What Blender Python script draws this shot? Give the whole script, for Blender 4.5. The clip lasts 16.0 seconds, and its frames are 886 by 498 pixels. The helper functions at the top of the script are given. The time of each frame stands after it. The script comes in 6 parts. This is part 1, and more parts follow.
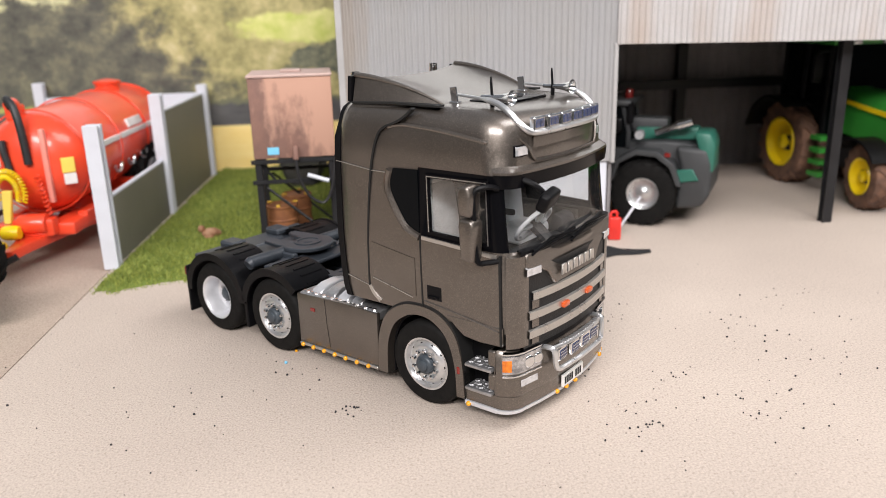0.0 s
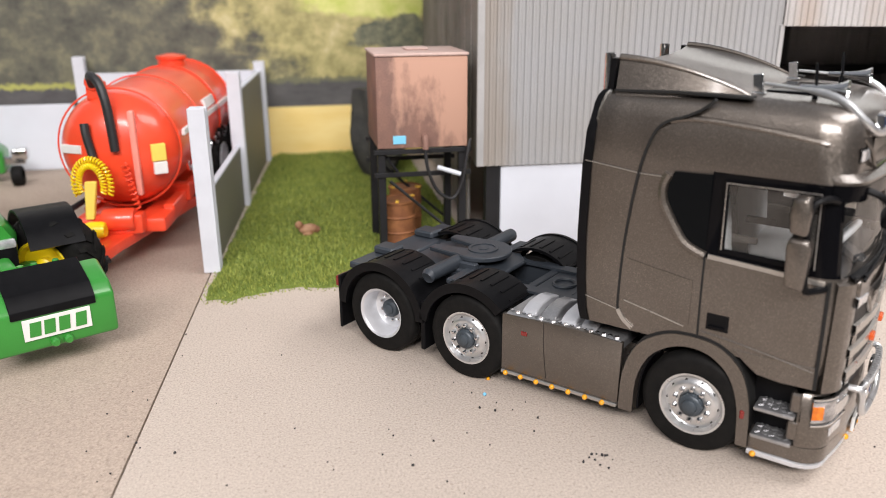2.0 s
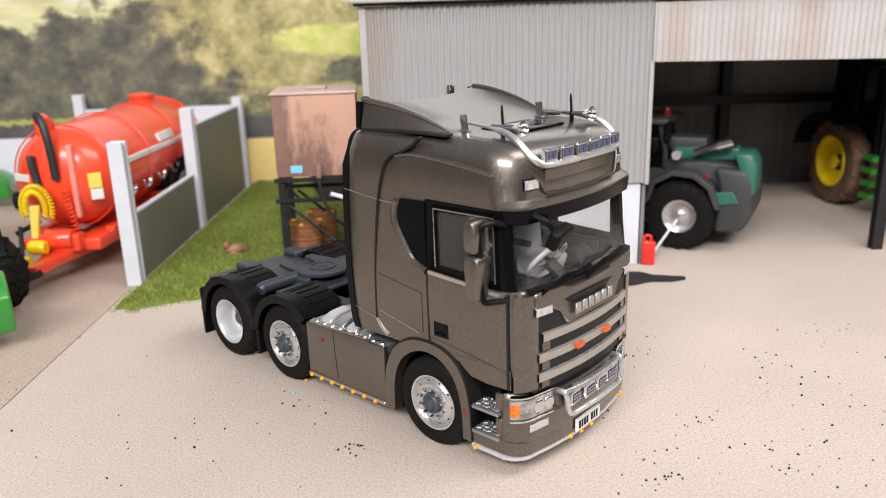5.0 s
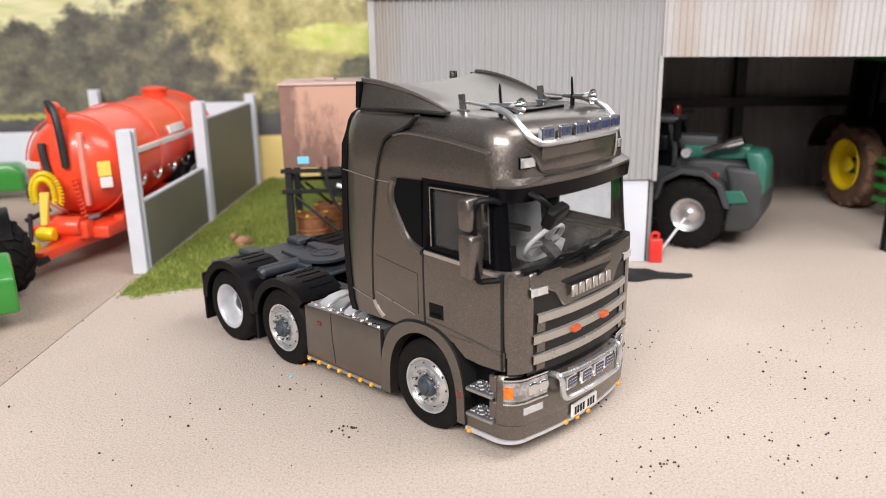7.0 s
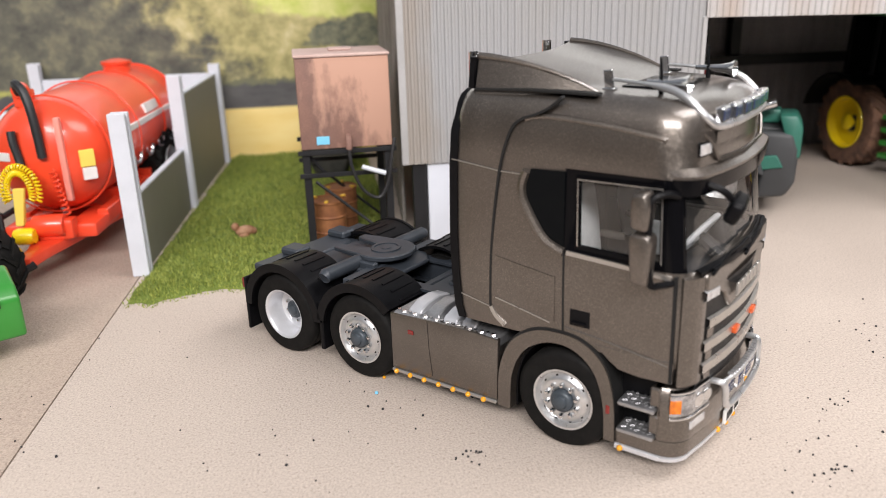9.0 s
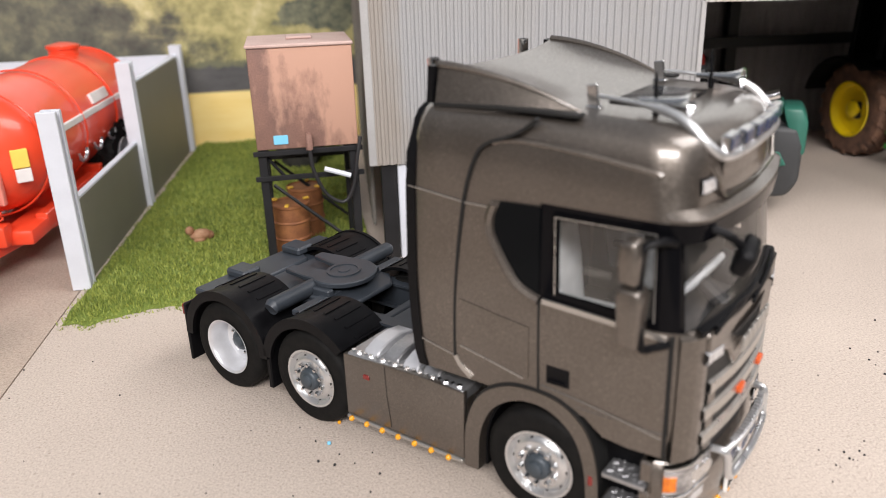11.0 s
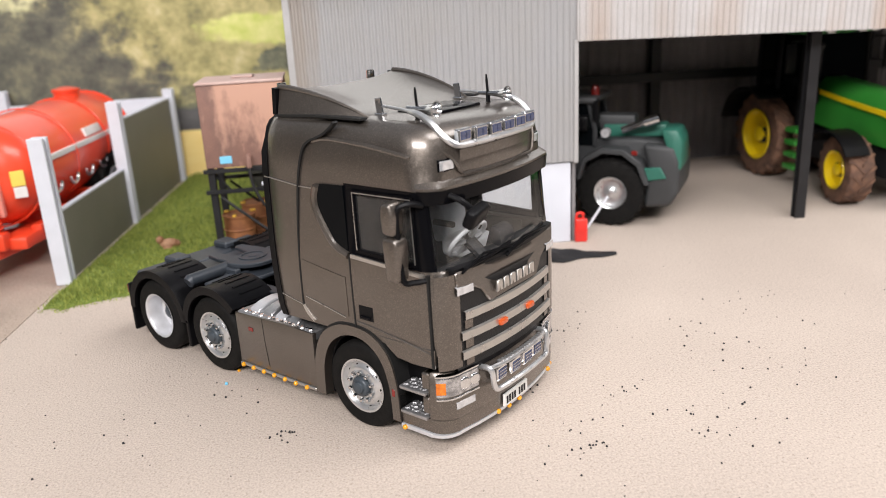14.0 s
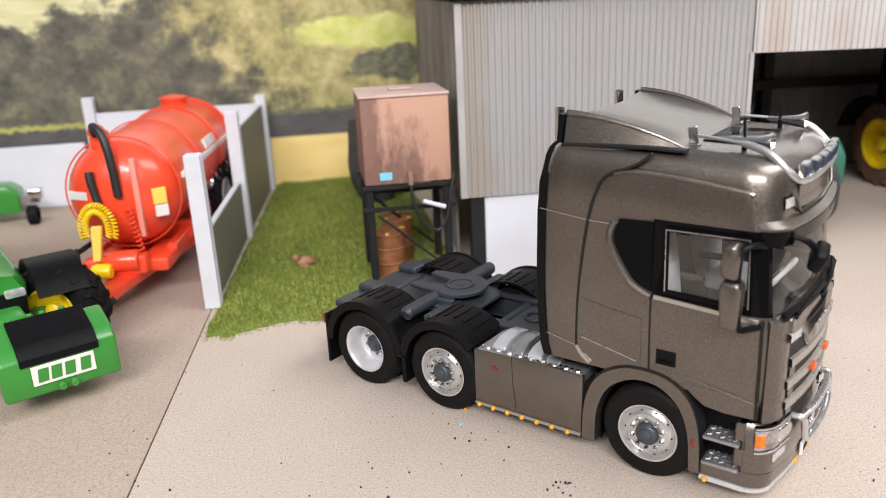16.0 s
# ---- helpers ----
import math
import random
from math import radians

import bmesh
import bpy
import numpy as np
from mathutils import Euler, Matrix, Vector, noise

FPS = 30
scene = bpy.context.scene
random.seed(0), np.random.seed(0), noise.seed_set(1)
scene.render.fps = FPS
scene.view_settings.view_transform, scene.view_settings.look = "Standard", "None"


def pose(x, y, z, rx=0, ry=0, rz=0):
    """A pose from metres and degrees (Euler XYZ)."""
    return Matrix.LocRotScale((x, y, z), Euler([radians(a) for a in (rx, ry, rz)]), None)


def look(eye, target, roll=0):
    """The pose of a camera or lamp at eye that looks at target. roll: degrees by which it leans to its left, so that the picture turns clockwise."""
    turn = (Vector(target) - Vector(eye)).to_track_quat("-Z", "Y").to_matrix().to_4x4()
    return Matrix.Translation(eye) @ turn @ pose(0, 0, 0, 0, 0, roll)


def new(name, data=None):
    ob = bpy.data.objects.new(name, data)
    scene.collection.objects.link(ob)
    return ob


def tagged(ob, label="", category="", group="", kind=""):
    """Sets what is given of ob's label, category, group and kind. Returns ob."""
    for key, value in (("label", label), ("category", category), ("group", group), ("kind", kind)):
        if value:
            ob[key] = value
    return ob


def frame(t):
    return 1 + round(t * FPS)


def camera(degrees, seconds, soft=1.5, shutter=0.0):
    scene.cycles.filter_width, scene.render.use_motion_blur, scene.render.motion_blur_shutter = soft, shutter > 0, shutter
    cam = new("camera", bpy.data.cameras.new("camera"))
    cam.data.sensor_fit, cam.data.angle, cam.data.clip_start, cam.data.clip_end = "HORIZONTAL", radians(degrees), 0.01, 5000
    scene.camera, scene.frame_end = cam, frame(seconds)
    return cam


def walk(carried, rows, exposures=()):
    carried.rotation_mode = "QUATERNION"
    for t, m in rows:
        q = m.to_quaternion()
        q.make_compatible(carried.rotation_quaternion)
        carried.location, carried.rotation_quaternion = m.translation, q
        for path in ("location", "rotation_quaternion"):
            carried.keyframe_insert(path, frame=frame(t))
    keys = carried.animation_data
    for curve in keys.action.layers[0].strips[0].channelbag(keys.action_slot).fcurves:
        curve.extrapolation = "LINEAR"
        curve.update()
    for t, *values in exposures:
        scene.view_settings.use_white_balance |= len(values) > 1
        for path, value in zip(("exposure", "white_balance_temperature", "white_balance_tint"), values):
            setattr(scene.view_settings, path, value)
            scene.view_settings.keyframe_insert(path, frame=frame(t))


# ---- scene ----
cam = camera(59.4, 16.0, soft=0.9)
# a phone's small lens held close: sharp on the lorry, softer behind it
cam.data.dof.use_dof, cam.data.dof.focus_distance, cam.data.dof.aperture_fstop = True, 0.29, 13.0
PATH = [
    (0, (0.009, 0.009, 0.141), (0.27, 1.902, -0.451), -1.6),
    (0.5, (-0.014, 0.024, 0.153), (0.304, 1.904, -0.45), -1.4),
    (1, (-0.052, 0.046, 0.145), (0.313, 1.913, -0.473), -0.9),
    (1.5, (-0.076, 0.068, 0.139), (0.301, 1.927, -0.496), -0.4),
    (2, (-0.077, 0.074, 0.139), (0.273, 1.936, -0.502), -0.3),
    (2.5, (-0.034, 0.052, 0.143), (0.265, 1.922, -0.497), -0.6),
    (3, (0.015, 0.032, 0.148), (0.257, 1.915, -0.483), -1.2),
    (3.5, (0.024, 0.028, 0.15), (0.226, 1.919, -0.47), -1.8),
    (4, (0.021, 0.026, 0.15), (0.203, 1.923, -0.458), -2.0),
    (6.5, (0.031, 0.021, 0.137), (0.127, 1.943, -0.408), -1.0),
    (7, (0.031, 0.021, 0.136), (0.128, 1.942, -0.412), -1.0),
    (7.5, (0.02, 0.021, 0.141), (0.163, 1.934, -0.426), -1.3),
    (8, (-0.009, 0.031, 0.143), (0.224, 1.928, -0.447), -1.4),
    (8.5, (-0.034, 0.048, 0.14), (0.27, 1.925, -0.48), -1.7),
    (11, (-0.017, 0.103, 0.146), (0.318, 1.937, -0.579), -1.7),
    (11.5, (0.011, 0.081, 0.157), (0.311, 1.931, -0.54), -2.3),
    (12, (0.021, 0.058, 0.164), (0.294, 1.924, -0.501), -2.6),
    (12.5, (0.025, 0.042, 0.163), (0.277, 1.92, -0.477), -2.6),
    (13, (0.027, 0.027, 0.15), (0.263, 1.913, -0.475), -2.7),
    (13.5, (0.032, 0.023, 0.141), (0.267, 1.911, -0.476), -2.8),
    (14, (0.035, 0.019, 0.145), (0.289, 1.906, -0.468), -3.0),
    (14.5, (0.021, 0.027, 0.153), (0.309, 1.906, -0.468), -3.3),
    (15, (-0.003, 0.039, 0.152), (0.317, 1.908, -0.483), -3.5),
    (15.5, (-0.033, 0.052, 0.152), (0.298, 1.919, -0.486), -3.1),
    (16, (-0.061, 0.058, 0.157), (0.235, 1.934, -0.47), -2.7),
]
walk(cam, [(t, look(eye, target, roll)) for t, eye, target, roll in PATH])

# ---- light ----
world = bpy.data.worlds.new("room_air")
world.use_nodes = True
scene.world = world
# a dim room: dark low down, a pale ceiling overhead
wn, wl = world.node_tree.nodes, world.node_tree.links
wco, wsep, wramp = wn.new("ShaderNodeTexCoord"), wn.new("ShaderNodeSeparateXYZ"), wn.new("ShaderNodeValToRGB")
wl.new(wco.outputs["Generated"], wsep.inputs[0]), wl.new(wsep.outputs["Z"], wramp.inputs[0]), wl.new(wramp.outputs[0], wn["Background"].inputs[0])
wramp.color_ramp.elements[0].position, wramp.color_ramp.elements[0].color = 0.0, (0.10, 0.10, 0.105, 1)
wramp.color_ramp.elements[1].position, wramp.color_ramp.elements[1].color = 0.75, (0.88, 0.91, 1.0, 1)
wn["Background"].inputs[1].default_value = 0.32
scene.view_settings.exposure = 0.0


def ceiling_lamp(x, y, z, tx, ty, sx, sy, watts, colour=(1, 0.95, 0.935)):
    data = bpy.data.lights.new("ceiling_lamp", "AREA")
    data.shape, data.size, data.size_y, data.energy, data.color = "RECTANGLE", sx, sy, watts, colour
    ob = new("ceiling_lamp", data)
    ob.matrix_world = look((x, y, z), (tx, ty, 0))
    return ob


ceiling_lamp(-0.35, -1.22, 1.22, 0.05, 0.45, 1.6, 0.40, 54)
# unseen low fill, added to brighten the yard in front of the shed
ceiling_lamp(0.60, 0.18, 0.80, 0.42, 0.44, 0.8, 0.35, 7.2)

# ---- materials ----


def mat(name, colour, rough=0.5, metal=0.0, var=0.12, scale=400.0, fine=4000.0, bump=0.15, tint=None, coat=0.0, rough_var=0.1, patch=0.5, depth=0.0002, gloss=0.5):
    """A surface with stains at one scale and grain at a finer one."""
    m = bpy.data.materials.new(name)
    m.use_nodes = True
    n, l = m.node_tree.nodes, m.node_tree.links
    b = n["Principled BSDF"]
    co = n.new("ShaderNodeTexCoord")
    big, small = n.new("ShaderNodeTexNoise"), n.new("ShaderNodeTexNoise")
    big.inputs["Scale"].default_value, big.inputs["Detail"].default_value = scale, 5
    small.inputs["Scale"].default_value, small.inputs["Detail"].default_value = fine, 2
    l.new(co.outputs["Object"], big.inputs["Vector"]), l.new(co.outputs["Object"], small.inputs["Vector"])
    ramp = n.new("ShaderNodeValToRGB")
    ramp.color_ramp.elements[0].position, ramp.color_ramp.elements[1].position = patch - 0.18, patch + 0.18
    second = tint or [c * (1 - var) for c in colour]
    ramp.color_ramp.elements[0].color, ramp.color_ramp.elements[1].color = (*second, 1), (*colour, 1)
    l.new(big.outputs["Fac"], ramp.inputs["Fac"])
    mix = n.new("ShaderNodeMixRGB")
    mix.blend_type = "OVERLAY"
    mix.inputs["Fac"].default_value = var
    l.new(ramp.outputs["Color"], mix.inputs["Color1"]), l.new(small.outputs["Fac"], mix.inputs["Color2"])
    l.new(mix.outputs["Color"], b.inputs["Base Color"])
    rr = n.new("ShaderNodeMapRange")
    rr.inputs["To Min"].default_value, rr.inputs["To Max"].default_value = max(0.02, rough - rough_var), min(1, rough + rough_var)
    l.new(big.outputs["Fac"], rr.inputs["Value"]), l.new(rr.outputs["Result"], b.inputs["Roughness"])
    b.inputs["Metallic"].default_value = metal
    b.inputs["Specular IOR Level"].default_value = gloss
    b.inputs["Coat Weight"].default_value = coat
    b.inputs["Coat Roughness"].default_value = 0.06
    if bump:
        bp = n.new("ShaderNodeBump")
        bp.inputs["Strength"].default_value, bp.inputs["Distance"].default_value = bump, depth
        l.new(small.outputs["Fac"], bp.inputs["Height"]), l.new(bp.outputs["Normal"], b.inputs["Normal"])
    return m


def glass(name, colour, alpha_rough=0.02):
    m = bpy.data.materials.new(name)
    m.use_nodes = True
    n, l = m.node_tree.nodes, m.node_tree.links
    n.remove(n["Principled BSDF"])
    clear, gloss, mix, fr = n.new("ShaderNodeBsdfTransparent"), n.new("ShaderNodeBsdfGlossy"), n.new("ShaderNodeMixShader"), n.new("ShaderNodeFresnel")
    clear.inputs["Color"].default_value = (*colour, 1)
    gloss.inputs["Roughness"].default_value = alpha_rough
    fr.inputs["IOR"].default_value = 1.5
    l.new(fr.outputs[0], mix.inputs[0]), l.new(clear.outputs[0], mix.inputs[1]), l.new(gloss.outputs[0], mix.inputs[2])
    # pale diffuse veil mixed in, standing in for the room's reflection in the panes
    veil, veil_mix = n.new("ShaderNodeBsdfDiffuse"), n.new("ShaderNodeMixShader")
    veil.inputs["Color"].default_value = (0.75, 0.74, 0.72, 1)
    veil_mix.inputs[0].default_value = 0.015
    l.new(mix.outputs[0], veil_mix.inputs[1]), l.new(veil.outputs[0], veil_mix.inputs[2])
    l.new(veil_mix.outputs[0], n["Material Output"].inputs["Surface"])
    return m


PAINT = mat("bronze_paint", (0.172, 0.150, 0.131), 0.42, 0.87, 0.25, 60, 4200, 0, coat=0.85, rough_var=0.04, tint=(0.152, 0.132, 0.114))


def add_flake(m):
    """Metal flakes: small cells of the base coat, each tilted its own way under a smooth lacquer."""
    n, l = m.node_tree.nodes, m.node_tree.links
    b = n["Principled BSDF"]
    b.inputs["Coat IOR"].default_value, b.inputs["Coat Roughness"].default_value = 1.65, 0.16
    old = b.inputs["Base Color"].links[0].from_socket
    co, v, r, mul, geo, tilt, norm = (n.new("ShaderNode" + k) for k in ("TexCoord", "TexVoronoi", "ValToRGB", "MixRGB", "NewGeometry", "VectorMath", "VectorMath"))
    v.inputs["Scale"].default_value = 5200
    mul.blend_type, mul.inputs[0].default_value = "MULTIPLY", 1.0
    e = r.color_ramp.elements
    e[0].position, e[0].color = 0.20, (0.80, 0.79, 0.78, 1)
    e[1].position, e[1].color = 0.96, (1.75, 1.72, 1.68, 1)
    k = e.new(0.75)
    k.color = (1.0, 1.0, 1.0, 1)
    l.new(co.outputs["Object"], v.inputs["Vector"]), l.new(v.outputs["Color"], r.inputs[0])
    l.new(old, mul.inputs[1]), l.new(r.outputs[0], mul.inputs[2]), l.new(mul.outputs[0], b.inputs["Base Color"])
    sub = n.new("ShaderNodeVectorMath")
    sub.operation, tilt.operation, norm.operation = "SUBTRACT", "MULTIPLY_ADD", "NORMALIZE"
    sub.inputs[1].default_value, tilt.inputs[1].default_value = (0.5, 0.5, 0.5), (0.20, 0.20, 0.20)
    l.new(v.outputs["Color"], sub.inputs[0]), l.new(sub.outputs[0], tilt.inputs[0]), l.new(geo.outputs["Normal"], tilt.inputs[2])
    l.new(tilt.outputs[0], norm.inputs[0]), l.new(norm.outputs[0], b.inputs["Normal"])


add_flake(PAINT)
TRIM = mat("bright_trim", (0.52, 0.50, 0.47), 0.3, 0.8, 0.1, 200, 3000, 0.1)
BLACK = mat("black_plastic", (0.006, 0.006, 0.007), 0.40, 0, 0.3, 300, 4000, 0.2, gloss=0.13)
GLOSSBLACK = mat("gloss_black", (0.004, 0.004, 0.005), 0.10, 0, 0.1, 300, 3000, 0.0, rough_var=0.03, gloss=0.09)
SEAM = mat("seam_black", (0.006, 0.006, 0.006), 0.7, 0, 0.1, 300, 3000, 0.0)
RUBBER = mat("rubber", (0.006, 0.006, 0.006), 0.66, 0, 0.35, 250, 3500, 0.4, tint=(0.010, 0.0095, 0.009), gloss=0.14)
CHROME = mat("chrome", (0.78, 0.79, 0.80), 0.16, 1.0, 0.06, 300, 2500, 0.05, rough_var=0.06)
ALLOY = mat("wheel_alloy", (0.72, 0.73, 0.74), 0.3, 0.85, 0.12, 300, 2500, 0.1)
RIMWHITE = mat("rim_silver", (0.70, 0.71, 0.74), 0.35, 0.5, 0.1, 300, 2500, 0.1)
TREAD = mat("tread_plate", (0.48, 0.48, 0.49), 0.35, 0.8, 0.2, 300, 1500, 0.3)
CHASSIS = mat("chassis_slate", (0.040, 0.048, 0.060), 0.45, 0.1, 0.25, 150, 2500, 0.2, tint=(0.028, 0.034, 0.042))
HUBGREY = mat("hub_slate", (0.06, 0.075, 0.09), 0.4, 0.2, 0.2, 300, 2500, 0.1)
AMBER = mat("amber_lens", (0.85, 0.38, 0.02), 0.2, 0, 0.15, 500, 3000, 0.1, coat=0.5)
REDLENS = mat("red_lens", (0.20, 0.015, 0.012), 0.2, 0, 0.15, 500, 3000, 0.1, coat=0.5)
ORANGELENS = mat("orange_red_lens", (0.62, 0.10, 0.02), 0.2, 0, 0.15, 500, 3000, 0.1, coat=0.5)
INDICATOR = mat("indicator_lens", (0.75, 0.21, 0.012), 0.2, 0, 0.3, 700, 3000, 0.2, coat=0.5, tint=(0.5, 0.10, 0.008))
LAMPLENS = mat("lamp_lens", (0.72, 0.73, 0.75), 0.10, 0.5, 0.2, 500, 1200, 0.3, coat=0.8, tint=(0.50, 0.51, 0.53))
LAMPINNER = mat("lamp_inner", (0.62, 0.62, 0.63), 0.2, 0.75, 0.5, 420, 1500, 0.4, coat=0.6, tint=(0.26, 0.26, 0.27))
BLUELENS = mat("lamp_cell", (0.06, 0.08, 0.17), 0.15, 0.2, 0.4, 900, 2500, 0.2, coat=0.8)
PLATEWHITE = mat("plate_white", (0.78, 0.78, 0.76), 0.35, 0, 0.06, 500, 3000, 0.05)
SEATGREY = mat("seat_grey", (0.82, 0.85, 0.88), 0.6, 0, 0.15, 300, 2500, 0.2)
LINING = mat("dark_lining", (0.085, 0.075, 0.066), 0.7, 0, 0.25, 200, 2500, 0.2)
DASH = mat("dash_dark", (0.02, 0.02, 0.022), 0.6, 0, 0.2, 300, 2500, 0.2)
WINDOW = glass("clear_window", (0.92, 0.92, 0.91))
DARKGLASS = mat("dark_glass", (0.003, 0.004, 0.005), 0.06, 0, 0.1, 300, 3000, 0.0, rough_var=0.02, gloss=0.09)
MESH = mat("grille_mesh", (0.014, 0.014, 0.015), 0.5, 0.2, 0.3, 500, 1800, 0.6)

# ---- mesh helpers (all sizes in millimetres) ----
MM = 0.001


def mesh_of(name, bm, mats, smooth=35):
    bmesh.ops.scale(bm, vec=(MM, MM, MM), verts=bm.verts)
    me = bpy.data.meshes.new(name)
    bm.to_mesh(me)
    bm.free()
    for m in (mats if isinstance(mats, (list, tuple)) else [mats]):
        me.materials.append(m)
    if smooth:
        me.shade_smooth()
        me.set_sharp_from_angle(angle=radians(smooth))
    return me


def part(name, bm, mats, parent=None, label="", smooth=35, m=None):
    ob = new(name, mesh_of(name, bm, mats, smooth))
    ob.parent = parent
    if m is not None:
        ob.matrix_local = m
    if label:
        ob["label"] = label
    return ob


def again(name, me, parent, m, label=""):
    ob = new(name, me)
    ob.parent = parent
    ob.matrix_local = m
    if label:
        ob["label"] = label
    return ob


def thing(name, label, category, m, group="", kind=""):
    ob = new(name)
    ob.matrix_world = m
    ob.empty_display_size = 0.01
    return tagged(ob, label, category, group, kind)


def mpose(x, y, z, rx=0, ry=0, rz=0):
    return pose(x * MM, y * MM, z * MM, rx, ry, rz)


def B():
    return bmesh.new()


def bevel(bm, faces, off, seg=2):
    if off:
        es = list({e for f in faces for e in f.edges})
        bmesh.ops.bevel(bm, geom=es, offset=off, segments=seg, profile=0.5, affect="EDGES", clamp_overlap=True)


def box(bm, x0, x1, y0, y1, z0, z1, bev=0.0, seg=2, rot=None, mi=0):
    pts = [Vector(((x0, x1)[i & 1], (y0, y1)[i >> 1 & 1], (z0, z1)[i >> 2])) for i in range(8)]
    if rot is not None:
        c = Vector(((x0 + x1) / 2, (y0 + y1) / 2, (z0 + z1) / 2))
        pts = [c + rot @ (p - c) for p in pts]
    v = [bm.verts.new(p) for p in pts]
    fs = [bm.faces.new([v[i] for i in q]) for q in ((0, 2, 3, 1), (4, 5, 7, 6), (0, 1, 5, 4), (2, 6, 7, 3), (0, 4, 6, 2), (1, 3, 7, 5))]
    for f in fs:
        f.material_index = mi
    bevel(bm, fs, bev, seg)
    return bm


def turned(rx=0, ry=0, rz=0):
    return Euler((radians(rx), radians(ry), radians(rz))).to_matrix()


def prism(bm, pts, axis, a, b, bev=0.0, seg=2, mi=0):
    """A flat outline pushed from a to b along an axis; pts are the two other axes in order."""
    def at(p, h):
        return {"x": (h, p[0], p[1]), "y": (p[0], h, p[1]), "z": (p[0], p[1], h)}[axis]
    lo, hi = [bm.verts.new(at(p, a)) for p in pts], [bm.verts.new(at(p, b)) for p in pts]
    fs = [bm.faces.new(lo), bm.faces.new(list(reversed(hi)))]
    n = len(pts)
    for i in range(n):
        fs.append(bm.faces.new((lo[i], hi[i], hi[(i + 1) % n], lo[(i + 1) % n])))
    for f in fs:
        f.material_index = mi
    bmesh.ops.recalc_face_normals(bm, faces=fs)
    bevel(bm, fs, bev, seg)
    return bm


def band(bm, outer, inner, axis, a, b, mi=0):
    """A strip between two outlines of equal count, pushed along an axis."""
    def at(p, h):
        return {"x": (h, p[0], p[1]), "y": (p[0], h, p[1]), "z": (p[0], p[1], h)}[axis]
    rows = [[bm.verts.new(at(p, h)) for p in pts] for pts, h in ((outer, a), (inner, a), (inner, b), (outer, b))]
    fs = []
    n = len(outer)
    for i in range(n - 1):
        for k in range(4):
            r, s = rows[k], rows[(k + 1) % 4]
            fs.append(bm.faces.new((r[i], r[i + 1], s[i + 1], s[i])))
    fs.append(bm.faces.new([rows[k][0] for k in range(4)])), fs.append(bm.faces.new([rows[k][n - 1] for k in (3, 2, 1, 0)]))
    for f in fs:
        f.material_index = mi
    bmesh.ops.recalc_face_normals(bm, faces=fs)
    return bm


def smooth_line(pts, steps=4):
    """Points of a soft curve through pts."""
    out = []
    p = [Vector(q) for q in pts]
    for i in range(len(p) - 1):
        a, b, c, d = p[max(i - 1, 0)], p[i], p[i + 1], p[min(i + 2, len(p) - 1)]
        for k in range(steps):
            t = k / steps
            out.append(0.5 * ((2 * b) + (c - a) * t + (2 * a - 5 * b + 4 * c - d) * t * t + (3 * b - a - 3 * c + d) * t ** 3))
    out.append(p[-1])
    return out


def tube(bm, pts, r, n=8, closed=False, mi=0):
    p = [Vector(q) for q in pts]
    rr = r if isinstance(r, (list, tuple)) else [r] * len(p)
    rings, up = [], None
    for i, q in enumerate(p):
        d = (p[(i + 1) % len(p)] - p[i - 1]) if closed else (p[min(i + 1, len(p) - 1)] - p[max(i - 1, 0)])
        d.normalize()
        if up is None:
            up = d.orthogonal().normalized()
        up = (up - d * up.dot(d)).normalized()
        s = d.cross(up)
        rings.append([bm.verts.new(q + rr[i] * (math.cos(2 * math.pi * k / n) * up + math.sin(2 * math.pi * k / n) * s)) for k in range(n)])
    m = len(rings)
    fs = []
    for i in range(m if closed else m - 1):
        a, b = rings[i], rings[(i + 1) % m]
        for k in range(n):
            fs.append(bm.faces.new((a[k], a[(k + 1) % n], b[(k + 1) % n], b[k])))
    if not closed:
        fs.append(bm.faces.new(list(reversed(rings[0])))), fs.append(bm.faces.new(rings[-1]))
    for f in fs:
        f.material_index = mi
    return bm


def lathe(bm, prof, n=32, axis="y", centre=(0, 0, 0), mi=0, mis=None):
    """Turns (radius, height) round an axis."""
    c = Vector(centre)
    rings = []
    for r, h in prof:
        ring = []
        for k in range(n):
            a = 2 * math.pi * k / n
            u, w = r * math.cos(a), r * math.sin(a)
            ring.append(bm.verts.new(c + Vector({"x": (h, u, w), "y": (w, h, u), "z": (u, w, h)}[axis])))
        rings.append(ring)
    fs = []
    for i in range(len(rings) - 1):
        a, b = rings[i], rings[i + 1]
        for k in range(n):
            f = bm.faces.new((a[k], a[(k + 1) % n], b[(k + 1) % n], b[k]))
            f.material_index = mis[i] if mis else mi
            fs.append(f)
    for ring, (r, h) in ((rings[0], prof[0]), (rings[-1], prof[-1])):
        if r < 5.5:
            f = bm.faces.new(ring)
            f.material_index = mi
            fs.append(f)
    bmesh.ops.recalc_face_normals(bm, faces=fs)
    return bm


def loft(bm, rings, cap=True, mi=0, skip=None, paint=None, closed=True):
    """Skins rings of equal count; skip(row, column) leaves a hole, paint(row, column) picks the material."""
    vs = [[bm.verts.new(p) for p in r] for r in rings]
    n = len(rings[0])
    for i in range(len(vs) - 1):
        for k in range(n if closed else n - 1):
            if skip and skip(i, k):
                continue
            f = bm.faces.new((vs[i][k], vs[i][(k + 1) % n], vs[i + 1][(k + 1) % n], vs[i + 1][k]))
            f.material_index = paint(i, k) if paint else mi
    if cap:
        for r in (list(reversed(vs[0])), vs[-1]):
            bm.faces.new(r).material_index = mi
    bmesh.ops.recalc_face_normals(bm, faces=bm.faces)
    return bm


